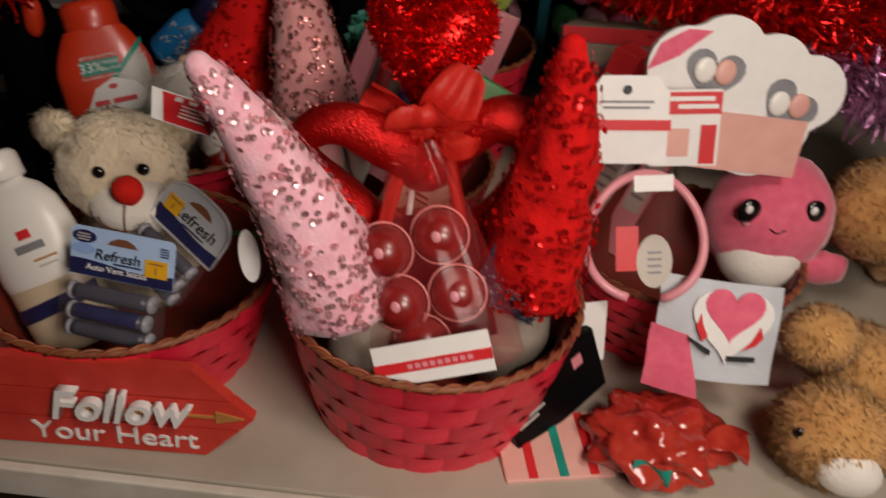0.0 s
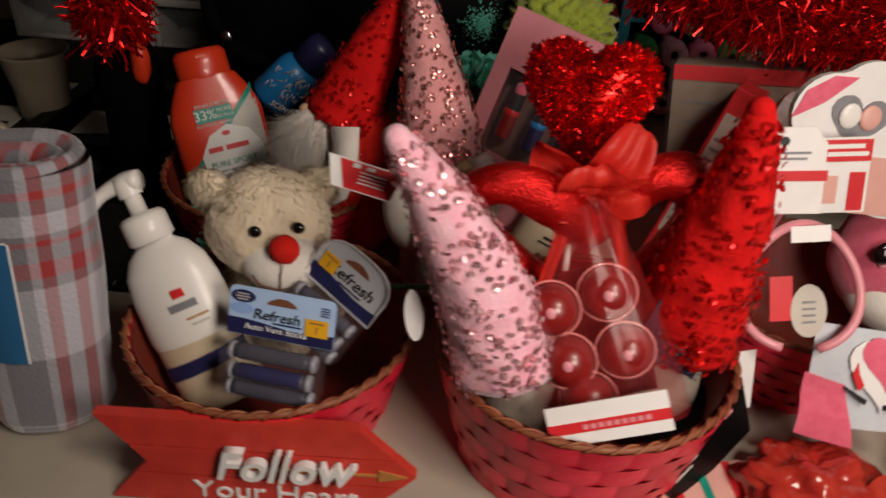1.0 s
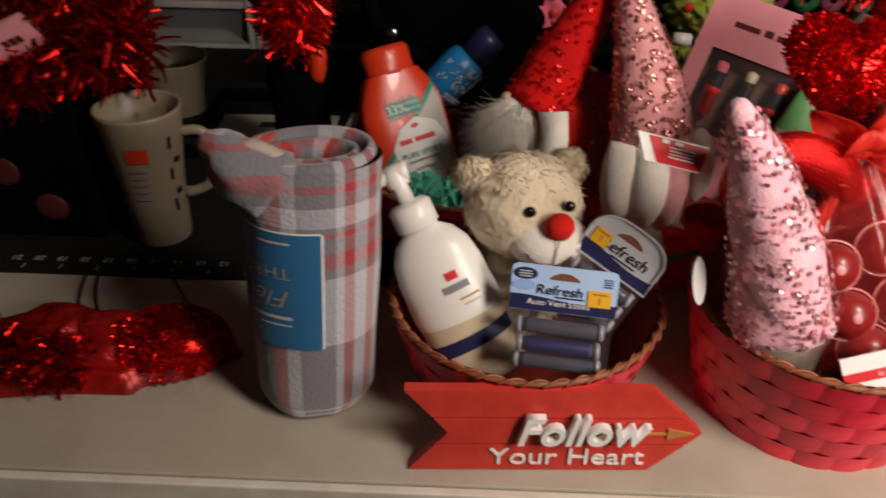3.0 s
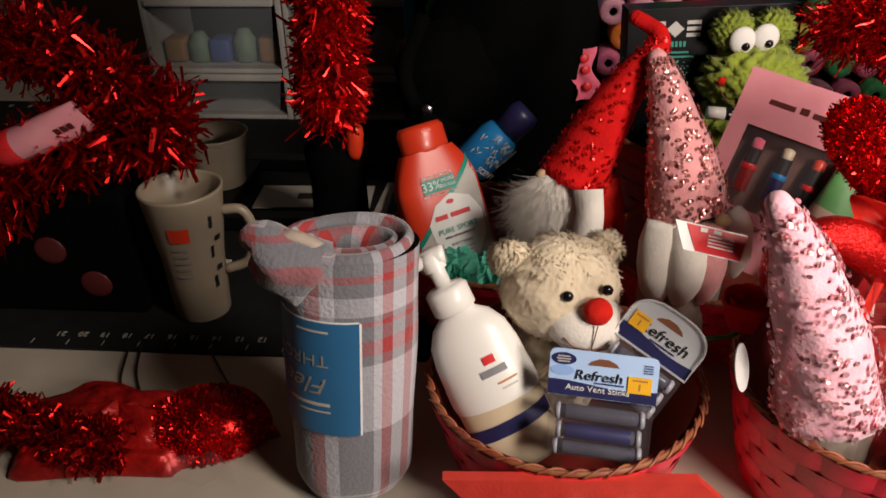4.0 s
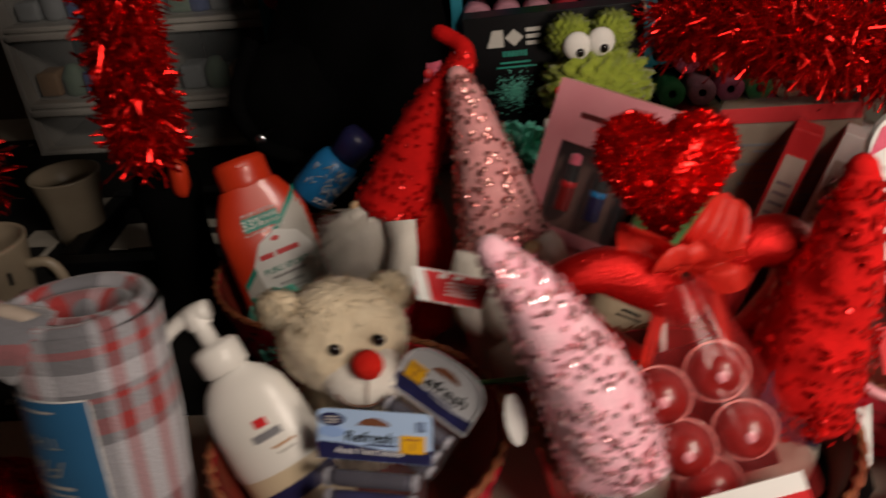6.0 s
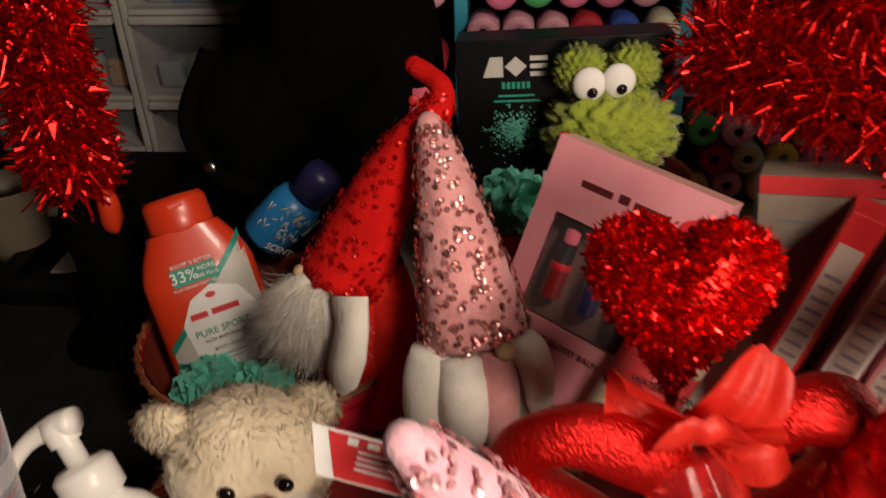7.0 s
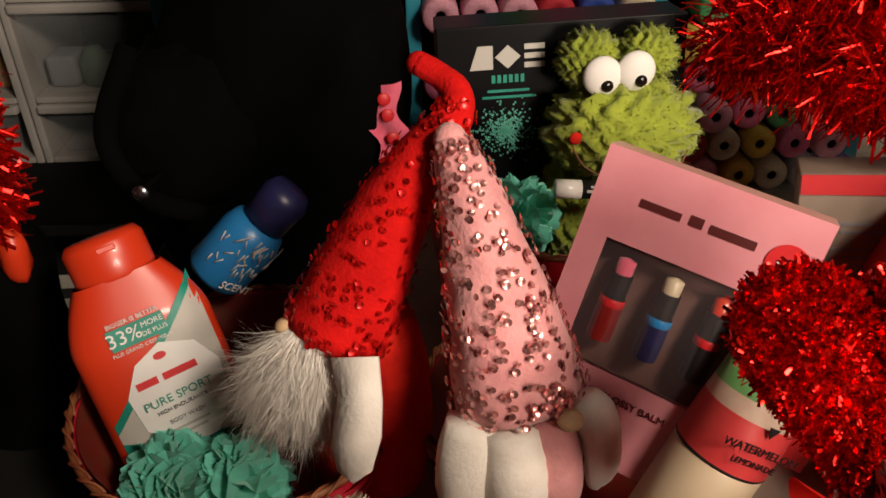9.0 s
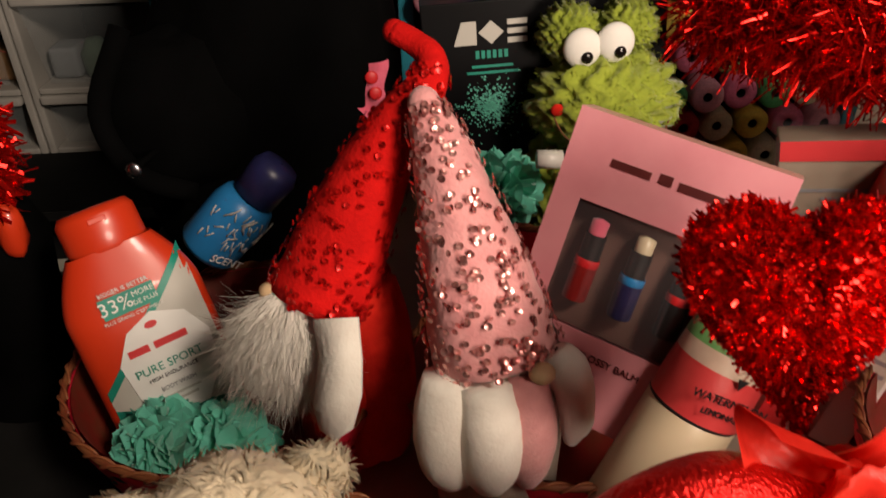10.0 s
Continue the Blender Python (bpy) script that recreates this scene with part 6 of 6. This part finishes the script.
Shape().box((0, -0.0008, 0.034), (0.070, 0.0008, 0.009), RED_PRINT).finish("red_stripe", c)
Shape().plate([(-0.004 + 0.004 * math.cos(a), 0.064 + 0.004 * math.sin(a)) for a in [k * math.pi / 8 for k in range(16)]], BLACK, pose(0, -0.0008, 0), 0.0006).finish("punched_hole", c)
bars("small_print", [(-0.004, 0.054, 0.046, 0.002), (-0.004, 0.049, 0.040, 0.002)], GREY_PRINT, c, pose(0, -0.0007, 0))
pt = thing("price_tag", "white price tag with red printed blocks", "tag", frame_of((0.196, 0.800, 0.222), (1, 0.05, 0.10), (-0.05, 0.25, 1)))
c = Shape().box((0, 0, 0.033), (0.062, 0.001, 0.070), WHITE_PRINT).finish("card", pt)
Shape().box((0.0, -0.001, 0.056), (0.062, 0.0008, 0.020), RED_PRINT).box((0.021, -0.001, 0.018), (0.014, 0.0008, 0.036), RED_PRINT).finish("red_block", c)
bars("small_print", [(0.004, 0.060, 0.040, 0.004), (0.010, 0.053, 0.036, 0.004)], WHITE_PRINT, c, pose(0, -0.0016, 0))
bars("faint_picture", [(-0.012, 0.020, 0.032, 0.026)], PINK_TOP, c, pose(0, -0.001, 0))
cl = thing("cloud_shaped_pack", "white cloud-shaped card pack with pink heart windows", "gift pack", frame_of((0.240, 0.842, 0.235), (1, 0.10, -0.06), (0, 0.22, 1)) @ Matrix.Diagonal((0.82, 1, 0.80, 1)))
lobes = [(-0.062, 0.075, 0.046), (-0.020, 0.092, 0.046), (0.038, 0.080, 0.044), (0.086, 0.062, 0.044), (0.035, 0.020, 0.065), (-0.02, 0.03, 0.05)]
def cloud_r(a):
    best = 0
    d = Vector((math.cos(a), math.sin(a)))
    for x, z, r in lobes:
        p = Vector((x - 0.01, z - 0.05))
        t = p.dot(d)
        q = r * r - (p.length_squared - t * t)
        if q > 0:
            best = max(best, t + math.sqrt(q))
    return best
out = [(0.01 + cloud_r(a) * math.cos(a), 0.05 + cloud_r(a) * math.sin(a)) for a in [k * math.pi / 36 for k in range(72)]]
c = Shape().plate(out, WHITE_PRINT, thick=0.008).finish("card", cl)
def heart_outline(cx, cz, k, tilt=0.0):
    r = []
    for i in range(28):
        a = 6.2832 * i / 28
        x, z = 16 * math.sin(a) ** 3 * k, (13 * math.cos(a) - 5 * math.cos(2 * a) - 2 * math.cos(3 * a) - math.cos(4 * a)) * k
        r.append((cx + x * math.cos(tilt) - z * math.sin(tilt), cz + x * math.sin(tilt) + z * math.cos(tilt)))
    return r[::-1]
for hx, hz, hk, ht in ((-0.030, 0.070, 0.0022, -0.1), (0.066, 0.042, 0.0022, -0.5)):
    w = Shape().plate(heart_outline(hx, hz, hk, ht), GREY_PRINT, pose(0, -0.001, 0), 0.0008).finish("heart_window", c, "heart-shaped window")
    for k in range(2):
        Shape().ball((hx - 0.012 + 0.024 * k, -0.002, hz + 0.004), (0.013, 0.003, 0.015), PINK_TOP if k else WHITE_PLASTIC, n=14).finish("egg", w)
Shape().plate([(-0.108, 0.066), (-0.098, 0.098), (-0.07, 0.117), (-0.042, 0.118), (-0.075, 0.086)], PLUSH_PINK, pose(0, -0.0012, 0), 0.001).finish("pink_corner", c, "pink printed corner")
Shape().box((0.03, -0.0014, -0.006), (0.13, 0.0012, 0.07), PINK_TOP).finish("blush_panel", c, "beige lower panel")

pl = thing("pink_plush", "round pink plush creature with white belly and big eyes", "soft toy", pose(0.326, 0.885, 0.128, 0, 0, 8))
Shape().ball((0, 0, 0), (0.068, 0.058, 0.072), PLUSH_PINK, n=36, wob=0.05).finish("body", pl)
Shape().ball((-0.008, -0.022, -0.034), (0.046, 0.042, 0.040), WHITE_FELT, n=28).finish("belly", pl, "white plush belly")
for x, z in ((-0.046, 0.030), (0.018, 0.034)):
    e = Shape().ball((x, -0.046 if x > 0 else -0.040, z), (0.0125, 0.006, 0.014), BEAD, n=18).finish("eye", pl, "glossy dark eye")
    Shape().ball((x - 0.003, -0.0515 if x > 0 else -0.0455, z + 0.005), (0.004, 0.002, 0.005), WHITE_PRINT, n=10).finish("glint", e)
    Shape().ball((x + 0.006, -0.046 if x > 0 else -0.040, z - 0.014), (0.009, 0.004, 0.006), PINK_CARD, n=12).finish("cheek", pl)
Shape().tube(curve_points([(-0.026, -0.054, 0.018), (-0.018, -0.056, 0.014), (-0.010, -0.056, 0.018)], 8), 0.0008, BEAD, n=5).finish("mouth", pl)
Shape().ball((0.070, -0.02, -0.052), (0.030, 0.014, 0.020), PLUSH_PINK, n=18, wob=0.2).finish("fin", pl)

mk = thing("printed_face_mask", "grey and pink cloth mask with a white and red heart print", "mask", frame_of((0.186, 0.722, 0.152), (0.104, 0.004, -0.006), (0.02, 0.42, 0.9)))
def cloth(x, z):
    return -0.010 * math.sin(min(max(x / 0.104, 0), 1) * math.pi) + 0.002 * math.sin(z * 120)
m = Shape().grid(lambda u, v: (0.112 * u - 0.004 * (1 - v), cloth(0.104 * u, v), -0.092 * v), 14, 10, GREY_CLOTH)
MASK = material("pale_grey_cloth", (0.55, 0.58, 0.62), 0.9, second=(0.48, 0.50, 0.54), scale=40, bump=0.2)
m.mats[0] = MASK
m.finish("cloth", mk)
Shape().grid(lambda u, v: (-0.006 + 0.050 * u * (1 - 0.35 * (1 - v)), cloth(0.05 * u, v) - 0.0015, -0.046 - 0.058 * v - 0.006 * u), 8, 6, PLUSH_PINK).finish("pink_corner", mk)
def mask_patch(outline, mat, name, lift):
    Shape().plate(outline, mat, pose(0, -0.0125 - lift, 0), 0.0006).finish(name, mk)
mask_patch(heart_outline(0.062, -0.036, 0.0023), WHITE_PRINT, "white_heart", 0)
mask_patch(heart_outline(0.062, -0.026, 0.0017), PLUSH_PINK, "pink_heart", 0.0008)
mask_patch([(0.033, -0.030), (0.030, -0.042), (0.038, -0.056), (0.042, -0.050), (0.036, -0.040)], RED_PRINT, "red_curl", 0.001)
mask_patch([(0.088, -0.036), (0.092, -0.046), (0.086, -0.054), (0.074, -0.060), (0.082, -0.050)], RED_PRINT, "red_curl", 0.001)
mask_patch([(0.024, -0.052), (0.026, -0.056), (0.046, -0.068), (0.047, -0.063)], BLACK, "black_dash", 0.001)
mask_patch([(0.062, -0.066), (0.062, -0.071), (0.088, -0.069), (0.088, -0.064)], BLACK, "black_dash", 0.001)

bx = thing("black_gift_carton", "glossy black carton leaning between the baskets", "gift box", frame_of((0.088, 0.640, 0.0), (0.075, 0.075, 0.030), (0.04, 0.35, 1)))
Shape().box((0.040, 0.012, 0.036), (0.115, 0.024, 0.072), BLACK_CARD, bevel=0.0015).finish("carton", bx)
bars("small_print", [(0.004, 0.044, 0.030, 0.003), (0.006, 0.038, 0.034, 0.003), (0.002, 0.032, 0.024, 0.003)], OS_GREY, bx, pose(0, -0.0005, 0))
Shape().box((0.070, -0.0004, 0.052), (0.012, 0.0008, 0.012), PINK_CARD, pose(0.0, 0, 0)).finish("square_mark", bx)
wc = thing("white_card_slip", "blank white card slip between the baskets", "card", frame_of((0.122, 0.700, 0.055), (0.9, 0.3, 0.0), (0.35, 0.42, 1)))
Shape().box((0.012, 0, 0.030), (0.026, 0.001, 0.060), WHITE_PRINT).finish("card", wc)
rbg = thing("wrapped_candy_bag", "crinkled red and clear film bag of sweets", "candy bag", pose(0.200, 0.655, 0.0))
s = Shape()
def crinkle(u, v):
    a, e = 6.2832 * u, math.pi * (v - 0.5)
    d = Vector((math.cos(a) * math.cos(e), math.sin(a) * math.cos(e), math.sin(e)))
    k = 1 + 0.40 * noise.noise(d * 2.0) + 0.22 * abs(noise.noise(d * 4.0)) + 0.04 * noise.noise(d * 13.0)
    return (0.054 * d.x * k - 0.008, 0.046 * d.y * k - 0.012, max(0.001, 0.026 + 0.027 * d.z * k))
RED_WRAP = material("red_film_wrap", (0.50, 0.05, 0.03), 0.18, second=(0.30, 0.014, 0.010), scale=40, coat=0.6, bump=0.4, bump_scale=120)
s.grid(crinkle, 72, 44, RED_WRAP, close_u=True)
s.finish("film_bag", rbg)
Shape().grid(lambda u, v: (-0.036 + 0.034 * u, -0.058 - 0.003 * math.sin(7 * u + 3 * v), 0.024 + 0.020 * v - 0.008 * u), 8, 8, TEAL).finish("teal_patch", rbg, "teal printed patch")
Shape().grid(lambda u, v: (0.028 + 0.044 * u, -0.020 - 0.010 * math.sin(9 * v + 4 * u), 0.036 - 0.008 * u + (0.014 + 0.030 * u) * (v - 0.5) + 0.003 * math.sin(14 * v)), 16, 24, RED_WRAP).finish("gathered_end", rbg)
Shape().grid(lambda u, v: (-0.030 + 0.060 * u, -0.012 - 0.008 * math.sin(11 * u + 2 * v), 0.046 + 0.018 * v + 0.005 * math.sin(9 * u)), 16, 8, RED_FILM).finish("film_crest", rbg, "clear red film crest")
gb = thing("checked_gift_bag", "pale pink gift bag with red bands lying flat", "gift bag", frame_of((0.070, 0.600, 0.001), (0.9, 0.2, 0.0), (-0.2, 0.9, 0.12)))
Shape().box((0.04, 0.0, 0.03), (0.10, 0.006, 0.07), PINK_TOP, bevel=0.002).finish("bag_body", gb)
for k in range(3):
    Shape().box((0.015 + 0.028 * k, -0.0036, 0.03), (0.008, 0.001, 0.066), TEAL if k == 1 else RED_PRINT).finish("printed_band", gb)


def brown_bear(label, x, y, z, r, turn, snout=True):
    b = thing("brown_teddy_bear", label, "soft toy", pose(x, y, 0, 0, 0, turn), group="brown bears")
    s = Shape().ball((0, 0, z), (r, r * 0.9, r * 0.92), BROWN_FUR, n=28, wob=0.08)
    hair(s, ball_spots((0, 0, z), (r, r * 0.9, r * 0.92), 2600), BROWN_HAIR, 0.007, 0.0009, droop=0.1)
    s.finish("head", b)
    s = Shape().ball((0.05, 0.11, z * 0.9), (r * 0.8, r * 1.1, z * 0.9), BROWN_FUR, n=24, wob=0.1)
    hair(s, ball_spots((0.05, 0.11, z * 0.9), (r * 0.8, r * 1.1, z * 0.9), 1600), BROWN_HAIR, 0.007, 0.0009, droop=0.1)
    s.finish("body", b)
    if snout:
        Shape().ball((0.01, -r * 0.75, z - r * 0.1), (r * 0.55, r * 0.35, r * 0.45), WHITE_FELT, n=20).finish("snout", b, "pale cream snout")
        Shape().ball((-0.035, -r * 0.55, z + r * 0.35), (0.006, 0.004, 0.006), BEAD, n=10).finish("eye", b)
    p = Shape().ball((-0.01, 0.085, 0.085), (0.034, 0.03, 0.032), BROWN_FUR, n=20, wob=0.08)
    hair(p, ball_spots((-0.01, 0.085, 0.085), (0.034, 0.03, 0.032), 900), BROWN_HAIR, 0.006, 0.0009)
    p.finish("paw", b)


brown_bear("golden brown teddy bear lying beside the baskets", 0.345, 0.652, 0.045, 0.050, -10)
brown_bear("golden brown teddy bear sitting upright behind", 0.452, 0.900, 0.14, 0.060, -20, snout=False)

for keys in ([(-0.735, 0.86, 0.004), (-0.70, 0.81, 0.003), (-0.665, 0.765, 0.003)], [(-0.83, 0.87, 0.004), (-0.815, 0.82, 0.003), (-0.79, 0.775, 0.004)], [(-0.845, 0.87, 0.004), (-0.83, 0.81, 0.003), (-0.81, 0.77, 0.004)]):
    tagged(Shape().tube(curve_points(keys, 12), 0.0014, BLACK, n=6).finish("cable"), "thin black cable lying on the table", "cable", "cables")
